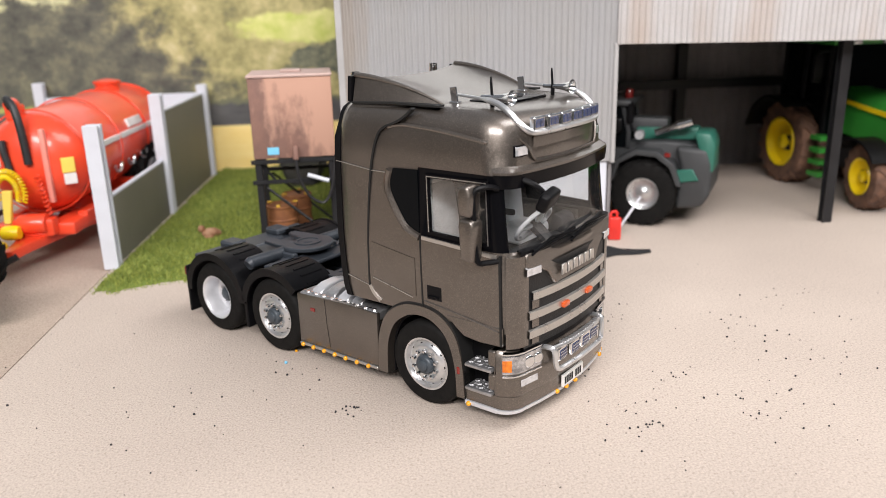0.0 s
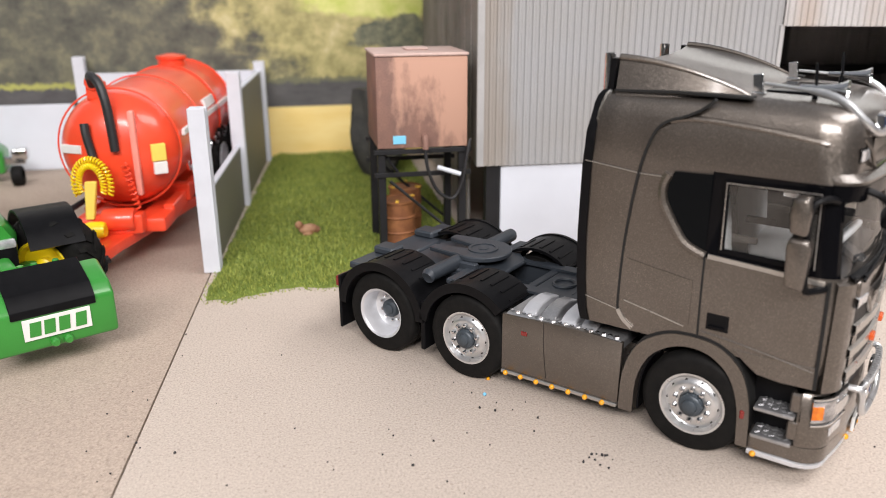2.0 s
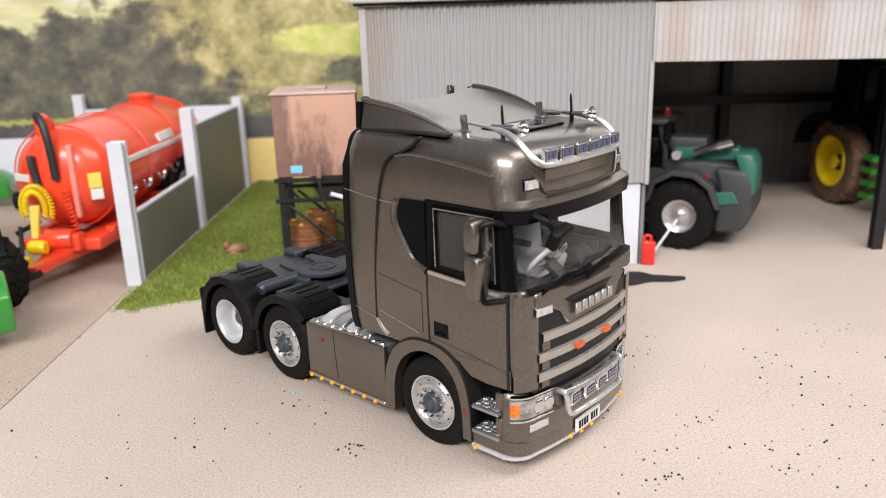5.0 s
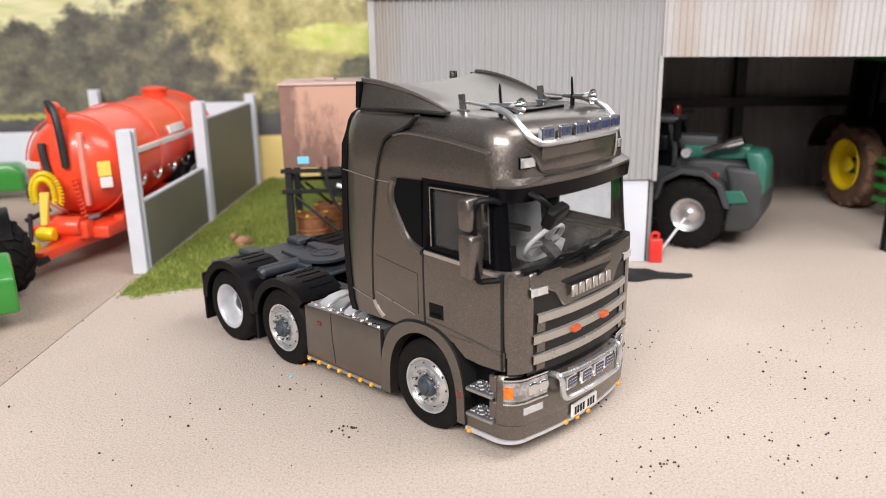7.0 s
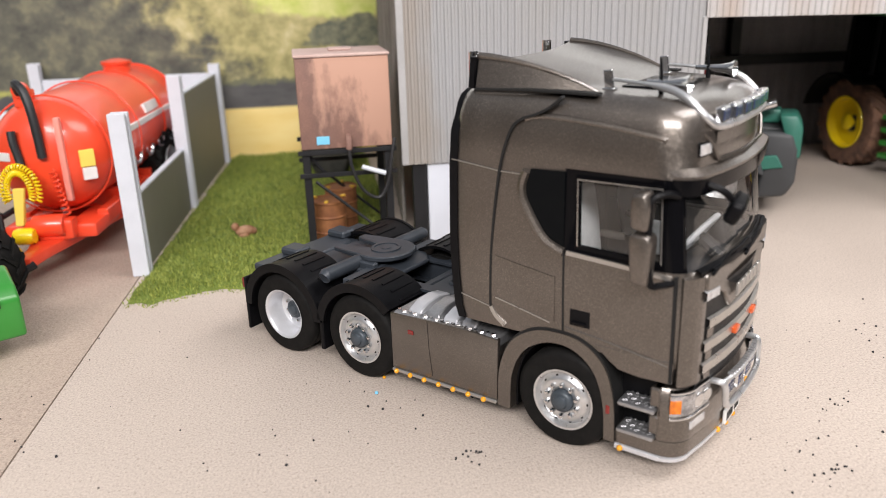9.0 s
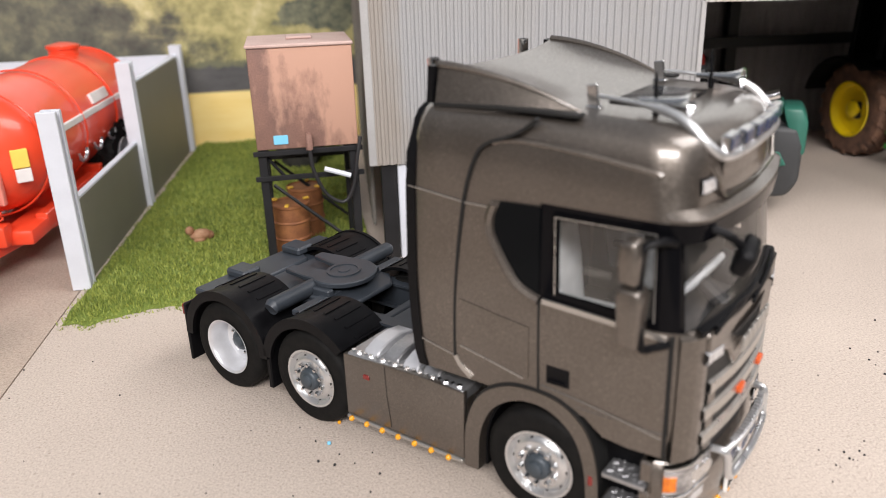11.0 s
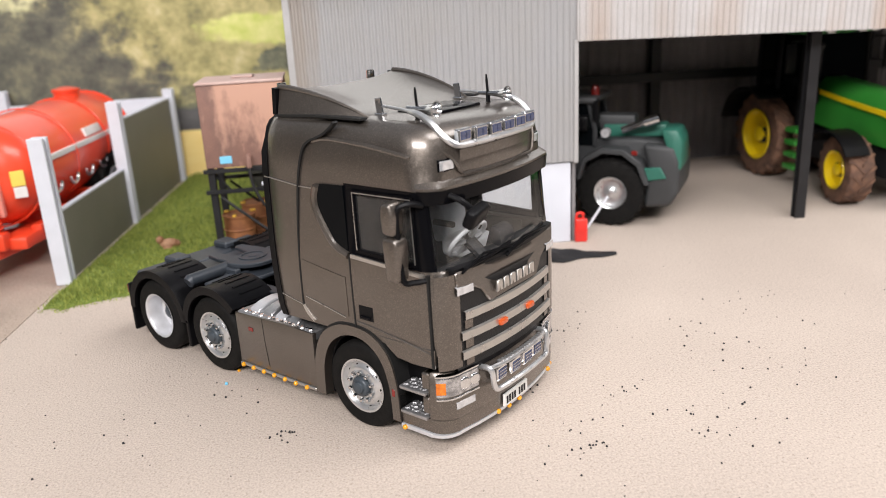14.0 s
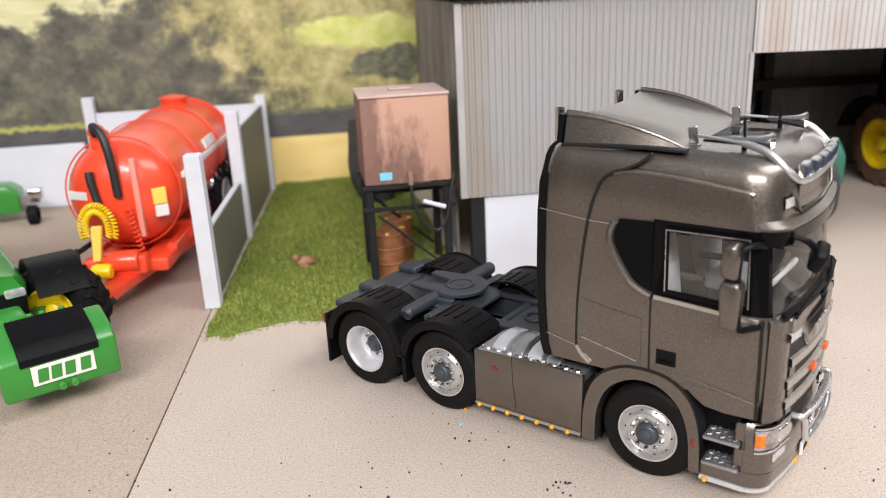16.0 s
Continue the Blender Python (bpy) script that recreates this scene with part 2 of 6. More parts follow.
def ribbon(bm, pts, w, axis, a, b, mi=0):
    """A thin raised line along flat points."""
    p = [Vector(q) for q in pts]
    left, right = [], []
    for i, q in enumerate(p):
        d = (p[min(i + 1, len(p) - 1)] - p[max(i - 1, 0)]).normalized()
        s = Vector((-d[1], d[0])) * w / 2
        left.append(q + s), right.append(q - s)
    return band(bm, left, right, axis, a, b, mi)

# ---- ground ----
def speckled(name, colour, tint):
    """Cast sandy surface with fine grain and small dark pores."""
    m = mat(name, colour, 0.92, 0, 0.40, 9, 1300, 0.55, tint=tint, depth=0.0006, gloss=0.2)
    n, l = m.node_tree.nodes, m.node_tree.links
    b = n["Principled BSDF"]
    old = b.inputs["Base Color"].links[0].from_socket
    co, t, r, mix = (n.new("ShaderNode" + k) for k in ("TexCoord", "TexNoise", "ValToRGB", "MixRGB"))
    t.inputs["Scale"].default_value, t.inputs["Detail"].default_value, t.inputs["Roughness"].default_value = 760, 3, 0.7
    r.color_ramp.elements[0].position, r.color_ramp.elements[1].position = 0.31, 0.45
    r.color_ramp.elements[0].color, r.color_ramp.elements[1].color = (0.42, 0.38, 0.35, 1), (1.02, 1.02, 1.01, 1)
    mix.blend_type = "MULTIPLY"
    mix.inputs[0].default_value = 0.42
    l.new(co.outputs["Object"], t.inputs["Vector"]), l.new(t.outputs["Fac"], r.inputs[0])
    l.new(old, mix.inputs[1]), l.new(r.outputs[0], mix.inputs[2]), l.new(mix.outputs[0], b.inputs["Base Color"])
    return m


CONCRETE = speckled("sandy_concrete", (0.545, 0.470, 0.41), (0.485, 0.415, 0.362))
# the left board's colour is darkened for the weaker light falling there
CONCRETE_B = speckled("sandy_concrete_worn_dim", (0.47, 0.385, 0.32), (0.41, 0.33, 0.275))
STONE = mat("dark_grit", (0.035, 0.034, 0.036), 0.8, 0, 0.4, 500, 3000, 0.3)


def joint_x(y):
    return -125.0 - (459 - y) * 0.06


bm = B()
prism(bm, [(joint_x(45), 45), (900, 45), (900, 1100), (joint_x(1100), 1100)], "z", -12, 0)
ground = tagged(part("ground", bm, CONCRETE, smooth=0), "sandy beige grained concrete yard board", "ground", kind="structure")
bm = B()
prism(bm, [(-900, 45), (joint_x(45) - 0.9, 45), (joint_x(1100) - 0.9, 1100), (-900, 1100)], "z", -12, -0.25)
tagged(part("ground_board", bm, CONCRETE_B, smooth=0), "worn sandy concrete board, colour darkened for weaker light, beside a dark joint", "ground", kind="structure")
# unseen black slab past the boards' front edge, added to keep the lorry's reflections dark
bm = B()
box(bm, -1500, 1500, -700, 1400, -40, -12.5)
tagged(part("table", bm, SEAM, smooth=0), "unseen black table top under the yard boards, added to darken reflections", "table", kind="structure")

# ---- printed backdrop ----
BACK_Y = 752.0


def backdrop_material():
    m = bpy.data.materials.new("printed_landscape")
    m.use_nodes = True
    n, l = m.node_tree.nodes, m.node_tree.links
    b = n["Principled BSDF"]
    b.inputs["Roughness"].default_value = 0.45
    co, sep = n.new("ShaderNodeTexCoord"), n.new("ShaderNodeSeparateXYZ")
    l.new(co.outputs["Object"], sep.inputs[0])

    def math_(op, a, c):
        q = n.new("ShaderNodeMath")
        q.operation = op
        for i, s in enumerate((a, c)):
            if isinstance(s, (int, float)):
                q.inputs[i].default_value = s
            else:
                l.new(s, q.inputs[i])
        return q.outputs[0]

    def noise_(scale, detail=6, stretch=(1, 1, 1), rough=0.6):
        mp, t = n.new("ShaderNodeMapping"), n.new("ShaderNodeTexNoise")
        mp.inputs["Scale"].default_value = stretch
        t.inputs["Scale"].default_value, t.inputs["Detail"].default_value, t.inputs["Roughness"].default_value = scale, detail, rough
        l.new(co.outputs["Object"], mp.inputs[0]), l.new(mp.outputs[0], t.inputs["Vector"])
        return t.outputs["Fac"]

    def ramp(fac, *stops):
        r = n.new("ShaderNodeValToRGB")
        while len(r.color_ramp.elements) < len(stops):
            r.color_ramp.elements.new(0.5)
        for e, (p, c) in zip(r.color_ramp.elements, stops):
            e.position, e.color = p, (*c, 1)
        l.new(fac, r.inputs[0])
        return r.outputs[0]

    def blend(fac, a, c):
        q = n.new("ShaderNodeMixRGB")
        l.new(fac, q.inputs[0])
        for i, s in ((1, a), (2, c)):
            if isinstance(s, tuple):
                q.inputs[i].default_value = (*s, 1)
            else:
                l.new(s, q.inputs[i])
        return q.outputs[0]

    def step(value, edge, soft):
        q = n.new("ShaderNodeMapRange")
        q.interpolation_type = "SMOOTHSTEP"
        q.inputs["From Min"].default_value, q.inputs["From Max"].default_value = edge - soft, edge + soft
        l.new(value, q.inputs["Value"])
        return q.outputs[0]

    x, z = sep.outputs[0], sep.outputs[2]
    wob = noise_(22, 4)
    crowns = noise_(34, 7, (1, 1, 1.2))
    leaf = noise_(150, 4)
    grain = math_("ADD", math_("MULTIPLY", crowns, 0.72), math_("MULTIPLY", leaf, 0.28))
    # far hazy fields and a pale top
    field = ramp(noise_(16, 3, (0.5, 1, 2.8)), (0.36, (0.50, 0.50, 0.24)), (0.5, (0.72, 0.69, 0.41)), (0.68, (0.45, 0.50, 0.21)))
    tops = math_("ADD", z, math_("MULTIPLY", math_("SUBTRACT", wob, 0.5), 0.04))
    col = blend(step(tops, 0.172, 0.010), field, (0.80, 0.82, 0.80))
    # the wood: grey-green shade to the left, sunlit yellow crowns to the right
    shade = ramp(grain, (0.36, (0.060, 0.060, 0.052)), (0.50, (0.125, 0.122, 0.092)), (0.66, (0.27, 0.255, 0.155)))
    lit = ramp(grain, (0.34, (0.15, 0.145, 0.075)), (0.46, (0.33, 0.30, 0.125)), (0.56, (0.50, 0.44, 0.20)), (0.68, (0.66, 0.59, 0.34)))
    east = math_("ADD", x, math_("MULTIPLY", math_("SUBTRACT", crowns, 0.5), 0.22))
    up = math_("ADD", east, math_("MULTIPLY", math_("SUBTRACT", z, 0.11), 1.1))
    wood = blend(step(up, -0.125, 0.03), shade, lit)
    hump = math_("MULTIPLY", math_("ABSOLUTE", math_("ADD", x, 0.11), 0.0), -0.20)
    edge = math_("ADD", math_("SUBTRACT", z, hump), math_("MULTIPLY", math_("SUBTRACT", crowns, 0.5), 0.075))
    col = blend(step(edge, 0.182, 0.006), wood, col)
    # a bright meadow and a dark clump to the right
    mx = math_("MULTIPLY", math_("ADD", x, 0.005), 15.0)
    mz = math_("MULTIPLY", math_("SUBTRACT", z, 0.128), 62.0)
    rad = math_("ADD", math_("MULTIPLY", mx, mx), math_("MULTIPLY", mz, mz))
    rad = math_("ADD", rad, math_("MULTIPLY", math_("SUBTRACT", crowns, 0.5), 3.0))
    meadow = ramp(noise_(60, 4), (0.35, (0.52, 0.58, 0.13)), (0.65, (0.74, 0.72, 0.29)))
    col = blend(step(rad, 0.8, 0.25), meadow, col)
    cx = math_("MULTIPLY", math_("ADD", x, -0.012), 26.0)
    cz = math_("MULTIPLY", math_("SUBTRACT", z, 0.100), 66.0)
    clump = math_("ADD", math_("ADD", math_("MULTIPLY", cx, cx), math_("MULTIPLY", cz, cz)), math_("MULTIPLY", math_("SUBTRACT", crowns, 0.5), 5.0))
    dark = ramp(leaf, (0.35, (0.09, 0.10, 0.075)), (0.65, (0.24, 0.24, 0.15)))
    col = blend(step(clump, 0.9, 0.25), dark, col)
    # a bright verge over the dark hedge, then a yellow field
    verge = math_("ADD", z, math_("MULTIPLY", math_("SUBTRACT", leaf, 0.5), 0.010))
    west = step(x, -0.13, 0.04)
    line = blend(west, (0.42, 0.42, 0.12), (0.16, 0.16, 0.10))
    col = blend(step(verge, 0.0665, 0.0015), line, col)
    hedge = ramp(noise_(60, 5, (0.6, 1, 1.5)), (0.35, (0.075, 0.072, 0.075)), (0.65, (0.125, 0.12, 0.12)))
    col = blend(step(verge, 0.0625, 0.0015), hedge, col)
    corn = ramp(noise_(40, 4, (0.4, 1, 2)), (0.3, (0.88, 0.64, 0.22)), (0.7, (0.95, 0.76, 0.34)))
    col = blend(step(z, 0.0425, 0.001), corn, col)
    l.new(col, b.inputs["Base Color"])
    return m


bm = B()
box(bm, -1100, 900, 0, 4, 0, 420)
tagged(part("backdrop", bm, backdrop_material(), smooth=0, m=mpose(0, BACK_Y, 0)), "printed landscape of woods and fields on a flat board", "backdrop", kind="structure")

# ---- fence bay ----
POSTGREY = mat("post_grey", (0.66, 0.68, 0.74), 0.55, 0, 0.08, 90, 2500, 0.15)
OLIVE = mat("olive_panel", (0.215, 0.205, 0.165), 0.6, 0, 0.14, 40, 2500, 0.15)
WHITEBOARD = mat("white_board", (0.68, 0.71, 0.78), 0.6, 0, 0.06, 40, 2500, 0.1)


fence = thing("bay_fence", "pale grey posts and olive panels fencing the tanker bay", "fence", mpose(0, 0, 0))


def fence_post(x, y, h, rz=0.0):
    bm = B()
    w = 4.2
    prism(bm, [(-w, -w), (w, -w), (w, -1.4), (1.4, -1.4), (1.4, 1.4), (w, 1.4), (w, w), (-w, w), (-w, 1.4), (-1.4, 1.4), (-1.4, -1.4), (-w, -1.4)], "z", 0, h, 0.3, 1)
    part("post", bm, POSTGREY, fence, "pale grey H-section post", m=mpose(x, y, 0, 0, 0, rz))


def fence_panel(a, b, z1, label, top=1.5):
    (x0, y0), (x1, y1) = a, b
    n = math.hypot(x1 - x0, y1 - y0)
    m = mpose(x0, y0, 0, 0, 0, math.degrees(math.atan2(y1 - y0, x1 - x0)))
    bm = B()
    box(bm, 4.6, n - 4.6, -1.1, 1.1, 0, z1 - top, 0.2, 1)
    t = part("panel", bm, OLIVE, fence, label, m=m)
    bm = B()
    box(bm, 4.6, n - 4.6, -1.2, 2.2, z1 - top + 0.02, z1, 0.3, 1)
    part("top_edge", bm, WHITEBOARD, t, "white top edge")
    bm = B()
    box(bm, 4.6, n - 4.6, 1.2, 2.2, 0, z1 - top, 0.1, 1)
    part("inner_face", bm, WHITEBOARD, t, "white inner face")


P1, P2, P3, P4 = (-124, 468), (-115, 597), (-104, 738), (-242, 742)
fence_post(*P1, 84, -4), fence_post(*P2, 88, -4), fence_post(*P3, 82, -4), fence_post(*P4, 88, 0)
fence_panel(P1, P2, 41, "low olive grey panel")
fence_panel(P2, P3, 75, "tall olive grey panel")
fence_panel(P3, P4, 75, "olive grey back panel")
bm = B()
box(bm, -900, -250, 738, 742, 0, 52, 0.5, 1)
tagged(part("low_wall", bm, WHITEBOARD), "low white board wall along the backdrop", "wall", kind="structure")

# ---- shed ----
CLAD = mat("grey_cladding", (0.48, 0.475, 0.475), 0.55, 0.1, 0.14, 25, 1500, 0.1, tint=(0.36, 0.355, 0.35))
WEATHER = mat("weathered_boards", (0.27, 0.25, 0.23), 0.8, 0, 0.4, 30, 900, 0.3, tint=(0.15, 0.14, 0.125))
# inner wall sheet, its grey lowered to carry the deep shade inside the bay
SHEDSHADE = mat("shed_shaded_sheet", (0.22, 0.21, 0.215), 0.7, 0, 0.3, 20, 900, 0.2)
STEEL = mat("black_steel", (0.014, 0.014, 0.016), 0.5, 0.1, 0.3, 100, 2500, 0.2)
GUTTER = mat("pale_gutter", (0.62, 0.63, 0.64), 0.5, 0.1, 0.1, 60, 2500, 0.1)


def stained_cladding():
    """Pale fascia sheet with brown rust streaks running down it."""
    m = mat("stained_cladding", (0.52, 0.51, 0.51), 0.6, 0.05, 0.14, 25, 1500, 0.1, tint=(0.46, 0.44, 0.43))
    n, l = m.node_tree.nodes, m.node_tree.links
    b = n["Principled BSDF"]
    old = b.inputs["Base Color"].links[0].from_socket
    co, mp, t, r, mix = (n.new("ShaderNode" + k) for k in ("TexCoord", "Mapping", "TexNoise", "ValToRGB", "MixRGB"))
    mp.inputs["Scale"].default_value = (1, 1, 0.12)
    t.inputs["Scale"].default_value, t.inputs["Detail"].default_value = 24, 7
    r.color_ramp.elements[0].position, r.color_ramp.elements[1].position = 0.42, 0.62
    r.color_ramp.elements[0].color, r.color_ramp.elements[1].color = (0, 0, 0, 1), (0.75, 0.75, 0.75, 1)
    mix.inputs[2].default_value = (0.40, 0.27, 0.18, 1)
    l.new(co.outputs["Object"], mp.inputs[0]), l.new(mp.outputs[0], t.inputs["Vector"]), l.new(t.outputs["Fac"], r.inputs[0])
    l.new(r.outputs[0], mix.inputs[0]), l.new(old, mix.inputs[1]), l.new(mix.outputs[0], b.inputs["Base Color"])
    return m


STAINED = stained_cladding()


def edge_stained():
    """Grey cladding whose first sheet by the corner is stained brown."""
    m = mat("edge_stained_cladding", (0.365, 0.368, 0.378), 0.55, 0.1, 0.14, 25, 1500, 0.1, tint=(0.36, 0.355, 0.35))
    n, l = m.node_tree.nodes, m.node_tree.links
    b = n["Principled BSDF"]
    old = b.inputs["Base Color"].links[0].from_socket
    co, sep, mp, t, add, r, mix = (n.new("ShaderNode" + k) for k in ("TexCoord", "SeparateXYZ", "Mapping", "TexNoise", "Math", "MapRange", "MixRGB"))
    mp.inputs["Scale"].default_value = (1, 1, 0.2)
    t.inputs["Scale"].default_value, t.inputs["Detail"].default_value = 120, 5
    add.operation = "MULTIPLY_ADD"
    add.inputs[1].default_value = 0.026
    r.inputs["From Min"].default_value, r.inputs["From Max"].default_value = 0.033, 0.021
    r.inputs["To Max"].default_value = 0.6
    mix.inputs[2].default_value = (0.31, 0.26, 0.21, 1)
    l.new(co.outputs["Object"], sep.inputs[0]), l.new(co.outputs["Object"], mp.inputs[0]), l.new(mp.outputs[0], t.inputs["Vector"])
    l.new(t.outputs["Fac"], add.inputs[0]), l.new(sep.outputs[0], add.inputs[2]), l.new(add.outputs[0], r.inputs["Value"])
    l.new(r.outputs[0], mix.inputs[0]), l.new(old, mix.inputs[1]), l.new(mix.outputs[0], b.inputs["Base Color"])
    return m


EDGED = edge_stained()


def corrugated(x0, x1, z0a, z0b, z1, pitch, depth, y=0.0, thick=0.8):
    """A ribbed sheet whose lower edge runs from z0a to z0b."""
    bm = B()
    n = int((x1 - x0) / pitch)
    rib = ((0.0, 0.0), (0.28, 0.0), (0.42, 1.0), (0.78, 1.0), (0.92, 0.0))
    xs = [(x0 + (i + u) * pitch, -d * depth) for i in range(n) for u, d in rib] + [(x1, 0.0)]
    front = []
    for x, d in xs:
        z0 = z0a + (z0b - z0a) * (x - x0) / (x1 - x0)
        front.append((bm.verts.new((x, y + d, z0)), bm.verts.new((x, y + d, z1)), bm.verts.new((x, y + thick, z0)), bm.verts.new((x, y + thick, z1))))
    for a, c in zip(front, front[1:]):
        bm.faces.new((a[0], c[0], c[1], a[1])), bm.faces.new((a[2], a[3], c[3], c[2]))
        bm.faces.new((a[0], a[2], c[2], c[0])), bm.faces.new((a[1], c[1], c[3], a[3]))
    bmesh.ops.recalc_face_normals(bm, faces=bm.faces)
    return bm


SHED = mpose(16, 465, 0, 0, 0, -3.5)
shed = thing("farm_shed", "grey ribbed sheet farm shed with an open bay", "shed", SHED)
part("cladding", corrugated(0, 160, 49, 50, 152, 3.6, 0.75), EDGED, shed, "grey ribbed cladding sheet", smooth=0)
part("fascia", corrugated(160, 620, 118.5, 112, 150, 3.6, 0.8, -1.5), STAINED, shed, "pale rust-stained ribbed fascia", smooth=0)
bm = B()
box(bm, -1.5, 2.2, -1.2, 1.5, 49, 152, 0.3, 1)
part("corner_trim", bm, CLAD, shed)
bm = B()
box(bm, 158.5, 161, -1.2, 1.5, 49, 119, 0.3, 1)
part("corner_trim", bm, CLAD, shed)
# the shadow under the gutter, built as a black strip
bm = B()
box(bm, -4, 620, -2.5, 1, 152.2, 153.6, 0.3, 1)
part("eave_shadow_strip", bm, STEEL, shed, "black strip standing in for the shadow under the gutter")
bm = B()
box(bm, -6, 620, -7, 0, 153.8, 158.5, 1.0, 2)
part("gutter", bm, GUTTER, shed, "pale grey gutter")
bm = B()
prism(bm, [(-4, 158), (-4, 160), (285, 185), (285, 183)], "x", -8, 620)
part("roof", bm, CLAD, shed)
bm = B()
box(bm, 12, 157, 1.2, 8, 0, 49.2, 0.4, 1)
part("base_wall", bm, WHITEBOARD, shed, "plain white base wall")
bm = B()
box(bm, 4, 11.5, 1.2, 9, 0, 49, 0.3, 1)
part("base_post", bm, STEEL, shed, "black base post")
for i in range(24):
    bm = B()
    box(bm, -0.6 + 0.3 * (i % 2), 1.4, 2.2 + i * 11.6, 13.4 + i * 11.6, 6 if i > 2 else 48, 152, 0.3, 1)
    part("side_board", bm, WEATHER, shed)
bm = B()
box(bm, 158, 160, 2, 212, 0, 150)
part("inner_wall", bm, SHEDSHADE, shed)
part("back_wall", corrugated(158, 620, 0, 0, 174, 9, 0.8, 212), SHEDSHADE, shed, smooth=0)
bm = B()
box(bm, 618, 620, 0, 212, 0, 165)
part("end_wall", bm, SHEDSHADE, shed)
for x in (279, 470):
    bm = B()
    prism(bm, [(x - 4, 200), (x + 4, 200), (x + 4, 201.5), (x + 1, 201.5), (x + 1, 206.5), (x + 4, 206.5), (x + 4, 208), (x - 4, 208), (x - 4, 206.5), (x - 1, 206.5), (x - 1, 201.5), (x - 4, 201.5)], "z", 0, 168)
    part("inner_post", bm, STEEL, shed)
bm = B()
box(bm, 160, 618, 196, 200, 70, 78, 0.4, 1)
part("wall_beam", bm, STEEL, shed)
bm = B()
x = 309.5
prism(bm, [(x - 3.2, 14), (x + 3.2, 14), (x + 3.2, 15.5), (x + 1, 15.5), (x + 1, 18.5), (x + 3.2, 18.5), (x + 3.2, 20), (x - 3.2, 20), (x - 3.2, 18.5), (x - 1, 18.5), (x - 1, 15.5), (x - 3.2, 15.5)], "z", 0, 150)
part("front_post", bm, STEEL, shed, "black steel front post")

# ---- water tank on a stand ----
def peeled_rust():
    """Dark rusty plate on which a paler coat still clings in ragged patches."""
    m = mat("rust_tank", (0.30, 0.165, 0.125), 0.75, 0.05, 0.3, 60, 1500, 0.25, tint=(0.20, 0.115, 0.095))
    n, l = m.node_tree.nodes, m.node_tree.links
    b = n["Principled BSDF"]
    old = b.inputs["Base Color"].links[0].from_socket
    co, sep, mp, t, add, r, mix = (n.new("ShaderNode" + k) for k in ("TexCoord", "SeparateXYZ", "Mapping", "TexNoise", "Math", "MapRange", "MixRGB"))
    mp.inputs["Scale"].default_value = (1, 1, 0.45)
    t.inputs["Scale"].default_value, t.inputs["Detail"].default_value, t.inputs["Roughness"].default_value = 55, 8, 0.62
    add.operation = "MULTIPLY_ADD"
    add.inputs[1].default_value = 6.0
    r.inputs["From Min"].default_value, r.inputs["From Max"].default_value = 0.56, 0.68
    r.inputs["To Max"].default_value = 0.85
    mix.inputs[2].default_value = (0.56, 0.33, 0.24, 1)
    l.new(co.outputs["Object"], sep.inputs[0]), l.new(co.outputs["Object"], mp.inputs[0]), l.new(mp.outputs[0], t.inputs["Vector"])
    l.new(sep.outputs[0], add.inputs[0]), l.new(t.outputs["Fac"], add.inputs[2]), l.new(add.outputs[0], r.inputs["Value"])
    l.new(r.outputs[0], mix.inputs[0]), l.new(old, mix.inputs[1]), l.new(mix.outputs[0], b.inputs["Base Color"])
    return m


RUST = peeled_rust()
RUSTTOP = mat("pale_rust_top", (0.62, 0.47, 0.42), 0.7, 0, 0.2, 60, 1500, 0.2, tint=(0.52, 0.36, 0.32))
DRUM = mat("rusty_drum", (0.33, 0.135, 0.05), 0.7, 0.1, 0.3, 120, 1500, 0.3, tint=(0.17, 0.06, 0.025))
YELLOWRIM = mat("yellow_rim_paint", (0.75, 0.45, 0.05), 0.6, 0, 0.3, 300, 2500, 0.2)
BLUE = mat("blue_label", (0.22, 0.62, 0.88), 0.4, 0, 0.06, 300, 2500, 0.05)
HOSE = mat("black_hose", (0.02, 0.02, 0.022), 0.5, 0, 0.2, 300, 2500, 0.2)

tank = thing("water_tank", "rusty brown rectangular water tank on a black stand", "water tank", mpose(-37, 466, 0, 0, 0, 0.5))
bm = B()
box(bm, 0, 47, 0, 44, 60, 106, 0.7, 2)
part("body", bm, RUST, tank)
bm = B()
box(bm, -0.6, 47.6, -0.6, 44.6, 106.1, 107.6, 0.4, 1)
part("lid", bm, RUSTTOP, tank, "pale pinkish top plate")
bm = B()
box(bm, 18, 30, 18, 30, 107.7, 109.0, 0.4, 1)
part("hatch", bm, RUSTTOP, tank)
bm = B()
box(bm, 8.0, 14.6, -0.5, -0.05, 62.4, 66.6, 0.1, 1)
part("label_plate", bm, BLUE, tank, "small light blue plate")
for x, y in ((0, 1), (42.5, 1), (0, 39), (42.5, 39)):
    bm = B()
    box(bm, x, x + 4, y, y + 4, 0, 59.8, 0.3, 1)
    part("leg", bm, STEEL, tank)
for z in (45, 57):
    for y in (0.5, 42):
        bm = B()
        box(bm, -2, 49, y - 0.8, y + 0.7, z, z + 2.4, 0.2, 1)
        part("rail", bm, STEEL, tank)
for pts in (((6, 0, 43), (45, 0, 8)), ((6, 46.5, 43), (45, 46.5, 8)), ((3, 4, 57), (12, 4, 45))):
    bm = B()
    tube(bm, pts, 0.9, 6)
    part("brace", bm, STEEL, tank)
bm = B()
tube(bm, [(24, -1, 66), (24, -3.5, 66), (24, -4.5, 63), (24, -4.5, 60)], 1.6, 8)
part("tap", bm, RUST, tank)
bm = B()
